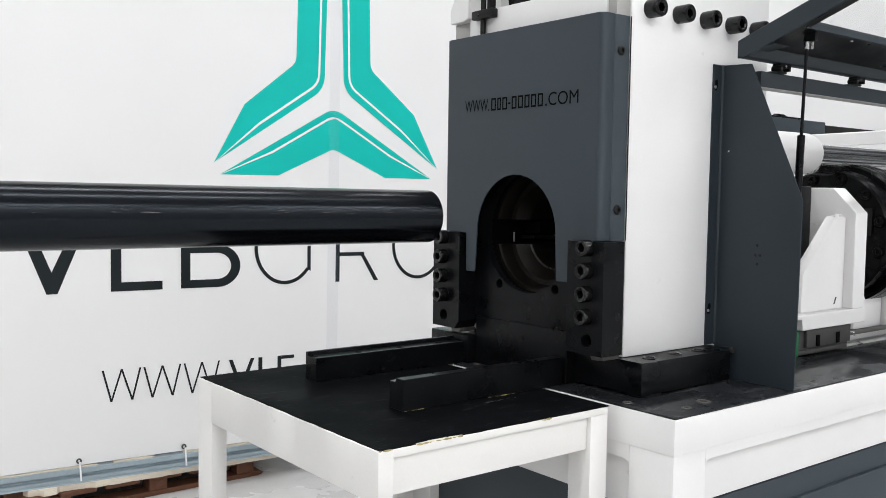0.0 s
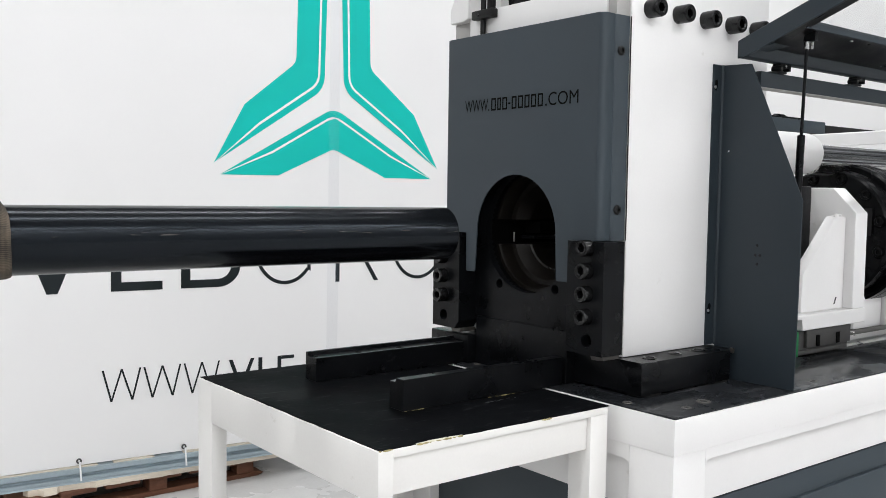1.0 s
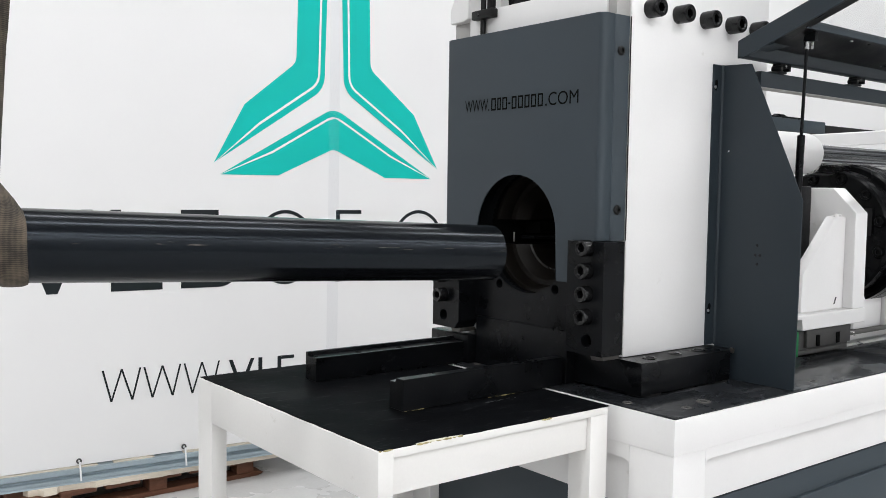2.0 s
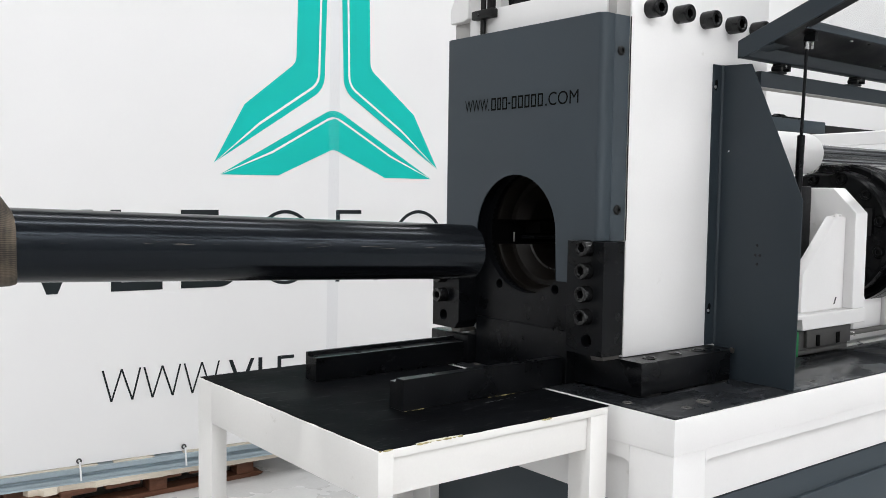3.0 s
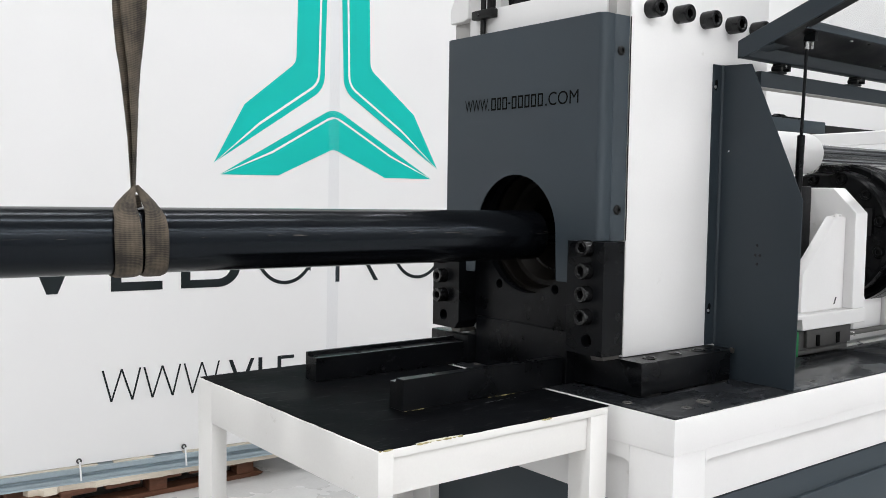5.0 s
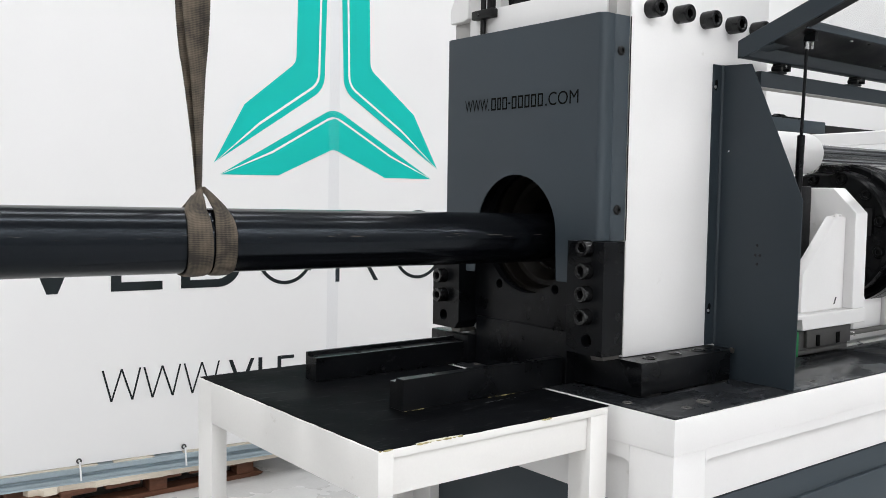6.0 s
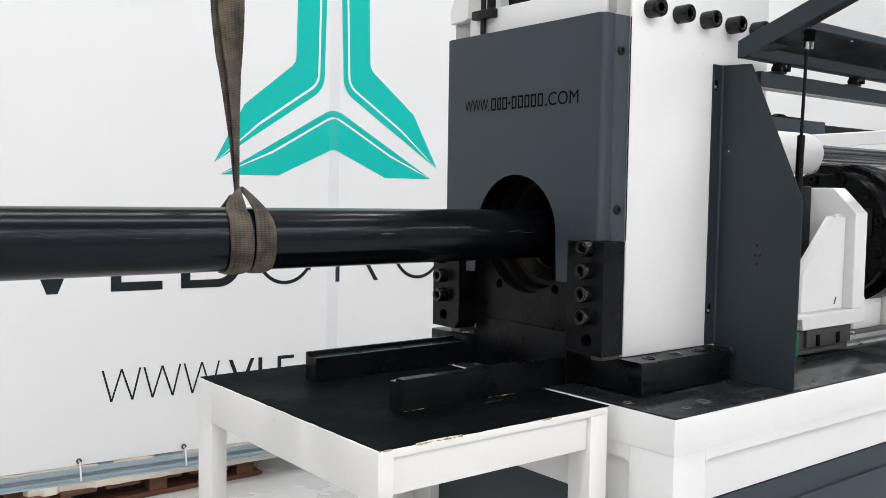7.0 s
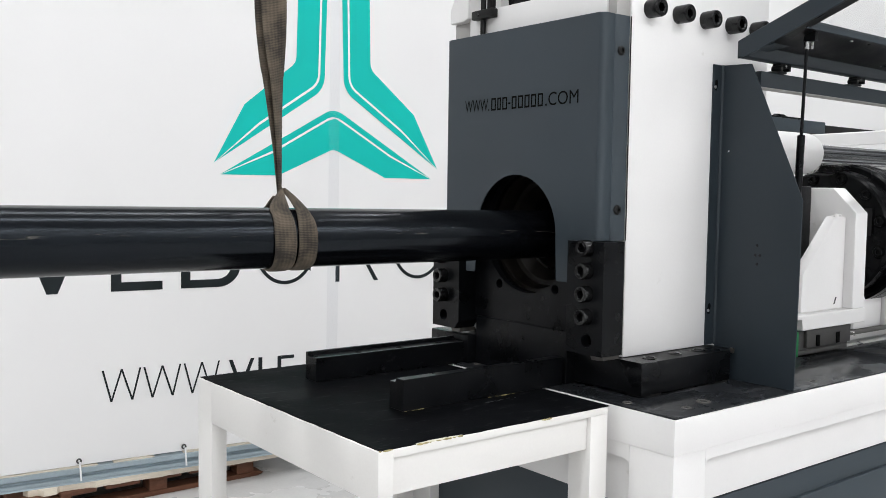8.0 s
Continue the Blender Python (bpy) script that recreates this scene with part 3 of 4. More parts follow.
def make_tower():
    m = thing("clamp_tower", "white and black pipe clamping tower with slate cover", "clamp")
    # white cheeks of the portal
    part("cheek", box(1.55, 2.07, 1.322, 1.43, 1.038, 2.05, 0.003), WHITE, m, "white painted cheek plate")
    part("cheek", box(1.55, 2.07, 1.75, 1.858, 1.038, 2.05, 0.003), WHITE, m, "white painted cheek plate")
    part("crosshead", box(1.502, 1.56, 1.352, 1.812, 1.70, 1.852, 0.002), WHITE, m)
    part("guide_strip", box(1.506, 1.549, 1.326, 1.3505, 1.62, 2.0, 0.0015), WORN, m, "bare grey steel guide strip")
    part("guide_strip", box(1.510, 1.549, 1.8145, 1.879, 1.62, 1.8315, 0.0015), WORN, m, "bare grey steel guide strip")
    part("guide_cap", prism([(1.880, 1.832), (1.880, 1.868), (1.862, 1.892), (1.862, 1.98), (1.806, 1.98), (1.806, 1.838), (1.826, 1.832)], "x", 1.492, 1.549, 0.002), WHITE, m)
    part("upper_slide", prism([(1.70, 1.856), (1.645, 1.856), (1.655, 1.95), (1.71, 1.95)], "x", 1.53, 1.60, 0.003), BLACK, m, "dark machined slide block")
    part("upper_slide", box(1.57, 1.63, 1.36, 1.64, 1.852, 1.93, 0.003), BLACK, m, "dark machined slide block")
    # cable with its clip
    part("cable", rod((1.494, 1.752, 1.79), (1.494, 1.750, 1.96), 0.0068, 14), RUBBER, m, "black cable")
    part("conduit", box(1.497, 1.510, 1.722, 1.742, 1.842, 1.99, 0.002), RUBBER, m, "black cable duct")
    clip = part("cable_clip", box(1.482, 1.503, 1.706, 1.784, 1.828, 1.850, 0.003), RUBBER, m, "black cable clip")
    part("clip_screw", lathe([(1.4815, 0.005), (1.4795, 0.004), (1.4795, 0)], "x", 12, (0, 1.757, 1.839)), BOLT, clip)
    # folded cover with an arched cut-out and two tongues
    W, R = 0.254, 0.1365
    right, left = AX_Y - W, AX_Y + W
    outline = [(left, 1.784), (left, 1.298), (1.767, 1.298), (1.767, 1.204), (1.765, 1.201), (1.735, 1.201), (1.732, 1.205)]
    outline += [(AX_Y + R * math.cos(radians(a)), AX_Z + 0.0 + R * math.sin(radians(a))) for a in range(0, 181, 6)]
    outline += [(1.450, 1.205), (1.447, 1.202), (1.417, 1.202), (1.414, 1.206), (1.414, 1.297), (right, 1.297), (right, 1.784)]
    part("cover", prism(outline, "x", 1.464, 1.467, 0.0006), SLATE, m, "slate grey folded sheet-metal cover")
    n = 6
    def flange(y_face, s):
        # rolled bend, then a leg towards the column with a shallow step
        pts = [(1.464 + 0.012 * (1 - math.cos(radians(90 * i / n))), y_face - s * 0.012 * math.sin(radians(90 * i / n))) for i in range(n + 1)]
        pts += [(1.496, y_face - s * 0.012), (1.503, y_face - s * 0.009), (1.51, y_face - s * 0.012), (1.546, y_face - s * 0.012)]
        inner = [(x, y + s * 0.003) for x, y in pts[::-1]]
        inner = [(max(x, 1.4672), y) for x, y in inner]
        return prism(pts + inner, "z", 1.298, 1.783)
    part("side_flange", flange(right, 1), SLATE, m, "folded edge of the slate cover")
    part("side_flange", flange(left, -1), SLATE, m, "folded edge of the slate cover")
    # thin black strip puts the gap's shade beside the cover into colour
    part("gap_line", box(1.5464, 1.5490, 1.3206, 1.3222, 1.298, 1.783, 0.0003), RUBBER, m, "black strip for the shaded gap beside the cover")
    for z in (1.707, 1.365):
        sc = lathe([(1.324, 0.0105), (1.3212, 0.0105), (1.3185, 0.0082), (1.3185, 0.0045), (1.3222, 0.0040), (1.3222, 0)], "y", 20, (1.519, 0, z))
        part("cover_screw", sc, RUBBER, m, "black screw")
    # engraved address on the cover: readable ends, plain bars for the name
    def place(bm, y, z):
        for v in bm.verts:
            v.co = Vector((1.4632, y - v.co.x, z + v.co.y))
        return bm
    # flat black faces: the dark of the cut-outs is put in as colour
    part("engraved_letters", place(text_mesh("WWW.", 0.030, 0.092), 1.779, 1.596), HOLE_SHADE, m, "black cut-out lettering")
    part("engraved_letters", place(text_mesh(".COM", 0.030, 0.102), 1.494, 1.596), HOLE_SHADE, m, "black cut-out lettering")
    for y, w, h, dz in ((1.680, 0.017, 0.030, 0), (1.658, 0.013, 0.030, 0), (1.640, 0.017, 0.030, 0), (1.619, 0.008, 0.004, 0.012), (1.607, 0.017, 0.030, 0), (1.585, 0.017, 0.030, 0), (1.563, 0.017, 0.030, 0), (1.541, 0.017, 0.030, 0), (1.519, 0.017, 0.030, 0)):
        t = 0.0042
        if h < 0.01:
            bars = [(0, w, dz, dz + h)]
        else:
            bars = [(0, t, 0, h), (w - t, w, 0, h), (t, w - t, 0, t), (t, w - t, h - t, h)]
        bm = bmesh.new()
        for a, b_, c, d in bars:
            bm.faces.new([bm.verts.new((1.4632, y - q, 1.596 + k)) for q, k in ((a, c), (b_, c), (b_, d), (a, d))])
        part("engraved_bar", bm, HOLE_SHADE, m, "black cut-out mark")
    # black clamp body with its bore
    body = drilled([(1.776, 1.085), (1.776, 1.70), (1.404, 1.70), (1.404, 1.085)], [(AX_Y, AX_Z, 0.146), (1.685, 1.173, 0.0115), (1.492, 1.176, 0.0115)], "x", 1.505, 1.56)
    part("clamp_body", body, BLACK, m, "black machined clamp body with round bore")
    # added black tube, keeps the white cheek from showing through the die gap
    part("bore_shade_tube", lathe([(1.509, 0.1465), (1.509, 0.1495), (1.745, 0.1495), (1.745, 0.1456), (1.534, 0.1456), (1.509, 0.1465)], "x", 64, (0, AX_Y, AX_Z)), HOLE_SHADE, m, "black tube put in for the shade inside the bore")
    part("clamp_sill", prism([(1.56, 1.0845), (1.5065, 1.0845), (1.5045, 1.080), (1.5035, 0.9615), (1.56, 0.9615)], "y", 1.4495, 1.7715, 0.001), BLACK, m, "black upright sill under the clamp")
    for y, z in ((1.685, 1.173), (1.492, 1.176)):
        part("hole_end", lathe([(1.566, 0.013), (1.5615, 0.013), (1.5615, 0)], "x", 24, (0, y, z)), HOLE_SHADE, m, "black cap for the shade in a tapped hole")
    # die halves inside the bore, standing a little apart
    for low, lab in ((True, "lower half of the oily steel clamping die"), (False, "upper half of the oily steel clamping die")):
        edge = AX_Z - 0.0365 if low else AX_Z + 0.026
        def halved(profile):
            bm = lathe(profile, "x", 80, (0, AX_Y, AX_Z))
            bmesh.ops.bisect_plane(bm, geom=bm.verts[:] + bm.edges[:] + bm.faces[:], plane_co=(0, 0, edge), plane_no=(0, 0, 1 if low else -1), clear_outer=True)
            bmesh.ops.holes_fill(bm, edges=[e for e in bm.edges if e.is_boundary], sides=0)
            return bm
        prof = [(1.534, 0.145), (1.534, 0.137), (1.538, 0.134), (1.572, 0.131), (1.574, 0.119), (1.577, 0.116), (1.600, 0.0945), (1.604, 0.0925), (1.74, 0.0925), (1.74, 0.145), (1.534, 0.145)]
        half = part("die_half", halved(prof), DIE, m, lab)
        if low:
            part("die_lip", halved([(1.5995, 0.0948), (1.5990, 0.0942), (1.6025, 0.0922), (1.6045, 0.0922), (1.6045, 0.0932), (1.5995, 0.0948)]), STEEL, half, "thin bright rim line of the lower die")
    part("die_key", box(1.60, 1.71, 1.664, 1.712, 1.283, 1.291, 0.002), BLACK, m)
    part("die_key", box(1.62, 1.71, 1.664, 1.718, 1.297, 1.326, 0.002), HOLE_SHADE, m)
    part("key_pin", box(1.567, 1.571, 1.7025, 1.7052, 1.275, 1.299, 0.0006), WORN, m, "small bright steel key")
    # added black closure, painted shade for the depth behind the die
    part("bore_shade_end", lathe([(2.04, 0.0), (2.04, 0.146), (1.745, 0.146), (1.745, 0.142), (2.03, 0.142), (2.03, 0.0)], "x", 40, (0, AX_Y, AX_Z)), HOLE_SHADE, m, "black end piece for the shade behind the die")
    # bolted jaw blocks left and right of the bore
    bolt = None
    for side in (-1, 1):
        inner, outer = AX_Y + side * 0.188, AX_Y + side * 0.294
        y0, y1 = min(inner, outer), max(inner, outer)
        # block with an empty bolt hole below its screws
        if side > 0:
            face = [(y0 + 0.016, 1.052), (y0, 1.072), (y0, 1.285), (y0 + 0.014, 1.297), (y1, 1.297), (y1, 1.052)]
        else:
            face = [(y0, 1.052), (y0, 1.297), (y1, 1.297), (y1, 1.052)]
        hy = AX_Y + side * 0.249
        jaw = part("jaw_block", drilled(face, [(hy, 1.082, 0.0148)], "x", 1.451, 1.516), BLACK, m, "black bolted jaw block")
        part("shim", prism([(y0 + 0.004, 1.0515), (y0 + 0.044, 1.0515), (y0 + 0.038, 1.0405), (y0 + 0.006, 1.0425)], "x", 1.462, 1.512, 0.0006), SHIM, m, "bare grey steel shim")
        part("hole_end", lathe([(1.5045, 0.0165), (1.5045, 0.0)], "x", 24, (0, hy, 1.082)), HOLE_SHADE, jaw, "black cap for the shade in the bolt hole")
        for i in range(4):
            at = pose(1.451, AX_Y + side * 0.249, 1.283 - 0.0495 * i, 11 + 37 * i + 20 * side)
            if bolt is None:
                bolt = part("cap_screw", socket_bolt_mesh(), BOLT, jaw, "black socket head cap screw", at)
            else:
                tagged(twin(bolt, at, jaw), "black socket head cap screw")
    # foot plate with sunk screws
    part("foot_plate", prism([(1.532, 1.254), (1.534, 1.252), (1.85, 1.252), (1.868, 1.27), (1.868, 1.91), (1.85, 1.93), (1.5605, 1.93), (1.5605, 1.449), (1.532, 1.449)], "z", 0.9665, 1.0375, 0.0012), BLACK, m, "black steel foot plate")
    for x, y in ((1.580, 1.290), (1.828, 1.292), (1.588, 1.89), (1.828, 1.89)):
        part("foot_pad", lathe([(0.9612, 0), (0.9612, 0.0395), (0.9625, 0.041), (0.9664, 0.041), (0.9664, 0)], "z", 32, (x, y, 0)), RUBBER, m, "round black levelling pad")
    # pale block stands for the highlight on a chipped corner
    part("corner_chip", box(1.8695, 1.876, 1.258, 1.268, 1.026, 1.038, 0.001), SHIM, m, "small pale block for the bright chip at the corner")
    part("foot_front", box(1.478, 1.560, 1.772, 1.925, 0.9615, 1.034, 0.003), BLACK, m, "black steel foot plate")
    part("shim_plate", box(1.552, 2.06, 1.330, 1.425, 1.0376, 1.0385, 0), BLACK, m)
    for x in (1.60, 1.69, 1.775):
        part("foot_screw", lathe([(1.0385, 0.017), (1.0395, 0.0155), (1.0395, 0.010), (1.034, 0.009), (1.034, 0)], "z", 24, (x, 1.288, 0)), BOLT, m, "sunk black screw")
    # large cap screws along the top of the near cheek
    big = None
    for i in range(5):
        at = pose(1.608 + 0.0995 * i, 1.3225, 1.806, 0, 0, 90) @ pose(0, 0, 0, 17 * i)
        if big is None:
            big = part("cheek_screw", socket_bolt_mesh(0.0203, 0.036, 0.0105), BOLT, m, "large black socket head screw", at)
        else:
            tagged(twin(big, at, m), "large black socket head screw")
    return m


make_tower()


# ---------------------------------------------------------------- infeed table
def make_table():
    t = thing("infeed_table", "white steel table with black top sheet beside the machine", "table")
    X0, X1, Y0, Y1, Z = 0.85, 1.42, 1.247, 1.993, 0.9597
    rng = random.Random(2)
    def wob(a, b, k, amp):
        return [(a[0] + (b[0] - a[0]) * i / k + (rng.uniform(-amp, amp) if 0 < i < k else 0), a[1] + (b[1] - a[1]) * i / k + (rng.uniform(-amp, amp) if 0 < i < k else 0)) for i in range(k)]
    sheet = wob((X0 + .0048, Y0 + .0038), (X1 + 0.009, Y0 + .0038), 40, 0.0010) + wob((X1 + 0.009, Y0 + .0038), (X1 + 0.009, Y1), 4, 0.0) + wob((X1 + 0.009, Y1), (X0 + .0048, Y1), 8, 0.0005) + wob((X0 + .0048, Y1), (X0 + .0048, Y0 + .0038), 44, 0.0012)
    part("top_sheet", prism(sheet, "z", Z, 0.9613), MAT, t, "black scuffed top sheet")
    part("side_rail", box(X0 + 0.0302, X1, Y0, Y0 + 0.06, 0.946, Z, 0.0007), CREAM, t)
    part("side_apron", box(X0 + 0.0302, X1 - 0.05, Y0 + 0.010, Y0 + 0.03, 0.877, 0.946, 0.002), CREAM, t)
    part("far_apron", box(X0 + 0.05, X1 - 0.05, Y1 - 0.03, Y1, 0.877, Z, 0.0007), CREAM, t)
    part("end_apron", box(X0 - 0.0012, X0 + 0.030, Y0 - 0.0006, Y1 - 0.0751, 0.868, Z, 0.0006), CREAM, t)
    part("inner_apron", box(X1 - 0.04, X1, Y0 + 0.0601, Y1 - 0.0751, 0.868, Z, 0.0007), CREAM, t)
    for x0, x1, y0, y1, zt in ((X0 - 0.0012, X0 + 0.03, Y0 - 0.0006, Y0 + 0.06, 0.8679), (X0, X0 + 0.036, Y1 - 0.075, Y1, 0.9596), (X1 - 0.05, X1, Y0, Y0 + 0.06, 0.94595), (X1 - 0.05, X1, Y1 - 0.075, Y1, 0.9596)):
        part("leg", box(x0, x1, y0, y1, FLOOR_Z + 0.008, zt, 0.0007), CREAM, t)
        part("foot", box(x0 - 0.01, x1 + 0.01, y0 - 0.01, y1 + 0.01, FLOOR_Z, FLOOR_Z + 0.008, 0.002), CREAM, t)
    # guide bars with a rebated edge
    z0, ledge, crest = 0.9613, 1.0160, 1.0250
    for prof in ([(1.450, z0), (1.498, z0), (1.498, ledge), (1.476, ledge), (1.476, crest), (1.450, crest)],
                 [(1.789, z0), (1.838, z0), (1.838, crest), (1.828, crest), (1.828, ledge), (1.789, ledge)]):
        part("guide_bar", prism(prof, "x", 1.045, 1.494, 0.0012), BLACK, t, "black rebated steel guide bar")
    # flat black discs stand for the shade in the bar's bolt pockets
    for x in (1.17, 1.29, 1.41):
        part("bar_pocket_shade", lathe([(1.0162, 0.0095), (1.0166, 0.0085), (1.0166, 0)], "z", 18, (x, 1.806, 0)), HOLE_SHADE, t, "dark disc for a shaded bolt pocket in the guide bar")
    # paler strips put the bright reflecting lines of the ledges into colour
    part("ledge_strip", box(1.046, 1.490, 1.4775, 1.497, 1.0161, 1.0167, 0), LEDGE, t, "thin paler strip for the bright ledge of the guide bar")
    part("ledge_strip", box(1.046, 1.490, 1.790, 1.7935, 1.0161, 1.0167, 0), LEDGE, t, "thin paler strip for the bright ledge of the guide bar")
    # rubbed pale streaks on the sheet
    for x, y, n, turn in ((1.246, 1.4165, 0.036, 0.06), (1.281, 1.4195, 0.018, 0.10), (1.300, 1.4210, 0.012, -0.15), (1.318, 1.4175, 0.010, 0.40), (1.268, 1.4150, 0.012, -0.05)):
        c, d = math.cos(turn), math.sin(turn)
        sliver = [(-n / 2, 0), (-n / 5, -0.0009), (n / 4, -0.0006), (n / 2, 0.0003), (n / 6, 0.0010), (-n / 4, 0.0006)]
        part("scuff_mark", prism([(x + a * c - b * d, y + a * d + b * c) for a, b in sliver], "z", 0.9612, 0.96145), LEDGE, t, "pale rubbed scuff on the sheet")
    # pale patch of dried glue at the edge
    bm = bmesh.new()
    prism([(0.928, 1.2485), (0.975, 1.2482), (1.028, 1.2484), (1.034, 1.2500), (1.010, 1.2525), (0.985, 1.2535), (0.962, 1.2545), (0.948, 1.2522), (0.931, 1.2518)], "z", 0.9600, 0.9620, bm=bm)
    part("glue_patch", bm, GLUE, t, "pale yellow patch of dried glue")
    # dried adhesive along the edges and at a bar's foot
    def blobs(x0, x1, y, z, n, size, name):
        bm = bmesh.new()
        for i in range(n):
            x = x0 + (x1 - x0) * rng.random()
            r = size * rng.uniform(0.35, 1.0)
            m = Matrix.Translation((x, y + rng.uniform(-0.4, 0.4) * size, z)) @ Matrix.Diagonal((rng.uniform(1.0, 2.6), rng.uniform(0.5, 1.0), rng.uniform(0.2, 0.45), 1))
            g = bmesh.ops.create_icosphere(bm, subdivisions=1, radius=r, matrix=m)
            for v in g["verts"]:
                v.co += Vector((rng.uniform(-1, 1), rng.uniform(-1, 1), rng.uniform(-1, 1))) * r * 0.15
        part(name, bm, PUTTY, t, "dried yellowish adhesive")
    blobs(0.925, 1.03, Y0 + 0.0015, 0.9602, 16, 0.0055, "adhesive")
    blobs(0.853, 0.872, Y0 + 0.001, 0.9602, 8, 0.005, "adhesive")
    blobs(1.235, 1.255, Y0 + 0.0005, 0.9597, 7, 0.0045, "adhesive")
    blobs(1.046, 1.10, 1.447, 0.9618, 16, 0.0024, "adhesive")
    blobs(1.27, 1.34, 1.447, 0.9618, 16, 0.0024, "adhesive")
    return t


make_table()


# ---------------------------------------------------------------- guard, hood, carriage
def make_guard():
    g = thing("guard_plate", "dark grey sheet-metal guard standing on the machine bed", "guard")
    part("plate", prism([(1.319, 0.9615), (1.104, 0.9615), (1.100, 1.391), (1.241, 1.706), (1.319, 1.709)], "x", 1.879, 1.882, 0.0006), DARK_SLATE, g)
    bend = [(1.8790 - 0.005 * math.sin(radians(15 * k)), 1.3190 - 0.0 + 0.005 * (1 - math.cos(radians(15 * k))) - 0.005) for k in range(7)]
    pts = [(1.8788, 1.3140)] + [(x, y) for x, y in bend if x < 1.8787] + [(1.868, 1.3187), (1.843, 1.3187), (1.843, 1.3213), (1.8788, 1.3213)]
    part("flange", prism(pts, "z", 1.04, 1.709), DARK_SLATE, g)
    part("floor_flange", box(1.8825, 1.915, 1.106, 1.30, 0.9615, 0.9645, 0.001), DARK_SLATE, g)
    for z in (1.662, 1.129):
        # dark patch for each slot; a bright dot stands for light through it
        slot = part("screw_slot", prism([(1.847, z - 0.010), (1.851, z - 0.014), (1.857, z - 0.014), (1.860, z + 0.004), (1.858, z + 0.012), (1.851, z + 0.010)], "y", 1.3176, 1.3186), HOLE_SHADE, g, "flat dark patch for the slotted hole")
        part("slot_spot", lathe([(1.3176, 0.0042), (1.3160, 0.0036), (1.3160, 0)], "y", 12, (1.850, 0, z - 0.006)), STEEL, slot, "bright spot for the light showing through the slot")
    for y, z in ((1.21, 1.285), (1.202, 1.262), (1.214, 1.262), (1.209, 1.241)):
        part("rivet", lathe([(1.879, 0.0036), (1.8778, 0.0028), (1.8774, 0)], "x", 10, (0, y, z)), RUBBER, g, "small black rivet")
    part("pale_speck", lathe([(1.879, 0.0022), (1.8786, 0.0016), (1.8786, 0)], "x", 8, (0, 1.295, 1.505)), PRINT_WHITE, g, "tiny white speck")
    return g


make_guard()


def make_hood():
    h = thing("machine_hood", "open dark grey framed machine hood with clear pane", "hood")
    part("hinge_bar", box(1.925, 4.3, 1.245, 1.275, 1.657, 1.694, 0.002), DARK_SLATE, h, "dark grey fixed bar")
    part("bar_lip", box(1.925, 4.3, 1.2442, 1.2758, 1.6552, 1.657, 0.0003), WORN, h, "thin light strip along the lower edge")
    part("bar_post", box(4.22, 4.30, 1.245, 1.275, 0.968, 1.656, 0.003), DARK_SLATE, h)
    # the lid rises towards the viewer from its hinges
    k = 0.39
    def z_at(y):
        return 1.718 + (1.26 - y) * k
    far_y = 0.62
    for x in (1.852, 4.25):
        part("side_arm", prism([(1.262, 1.717), (1.222, 1.7265), (far_y, z_at(far_y) - 0.005), (far_y, z_at(far_y) + 0.039), (1.262, 1.757)], "x", x, x + 0.006, 0.001), DARK_SLATE, h)
        # black carries the shade on the arm's inner side
        part("arm_web", prism([(1.150, z_at(1.150) - 0.004), (far_y, z_at(far_y) - 0.004), (far_y, z_at(far_y)), (1.150, z_at(1.150))], "x", x + 0.006, x + 0.043), BLACK, h, "inner flange, black for the shade under the lid")
    part("hinge_beam", prism([(1.262, 1.718), (1.236, 1.720), (1.225, 1.742), (1.225, 1.752), (1.262, 1.752)], "x", 1.8585, 4.249, 0.001), DARK_SLATE, h)
    # underside painted black in place of the shade below the lid
    part("lid_panel", prism([(1.230, z_at(1.230) + 0.012), (1.110, z_at(1.110)), (1.110, z_at(1.110) + 0.004), (1.230, z_at(1.230) + 0.016)], "x", 1.8585, 4.249), BLACK, h, "inner panel, black for the shade under the lid")
    part("panel_fold", prism([(1.110, z_at(1.110) - 0.006), (1.106, z_at(1.106) - 0.006), (1.106, z_at(1.106) + 0.012), (1.110, z_at(1.110) + 0.012)], "x", 1.881, 4.249), DARK_SLATE, h)
    part("gusset", prism([(1.225, 1.735), (1.17, 1.742), (1.225, 1.752)], "x", 1.8585, 1.92), DARK_SLATE, h)
    pane = part("pane", prism([(1.1055, z_at(1.1055) + 0.006), (far_y, z_at(far_y) + 0.006), (far_y, z_at(far_y) + 0.010), (1.1055, z_at(1.1055) + 0.010)], "x", 1.8955, 4.24), CLEAR, h, "clear plastic window pane")
    pane.visible_shadow = False
    part("front_rail", prism([(far_y - 0.03, z_at(far_y)), (far_y, z_at(far_y)), (far_y, z_at(far_y) + 0.03), (far_y - 0.03, z_at(far_y) + 0.03)], "x", 1.8585, 4.249, 0.002), DARK_SLATE, h)
    part("pane_screw", lathe([(0, 0.004), (-0.003, 0.0035), (-0.003, 0)], "z", 12, (2.112, 1.128, z_at(1.128) + 0.0015)), STEEL, h, "bright screw")
    # hinges
    for x in (2.001, 2.360, 3.1):
        hg = part("hinge", prism([(x - 0.050, 1.6945), (x - 0.012, 1.6995), (x + 0.024, 1.6995), (x + 0.024, 1.6945)], "y", 1.240, 1.262, 0.0008), BLACK, h, "black hinge")
        part("knuckle", rod((x - 0.004, 1.236, 1.7055), (x - 0.004, 1.262, 1.7055), 0.0078, 16), BLACK, hg)
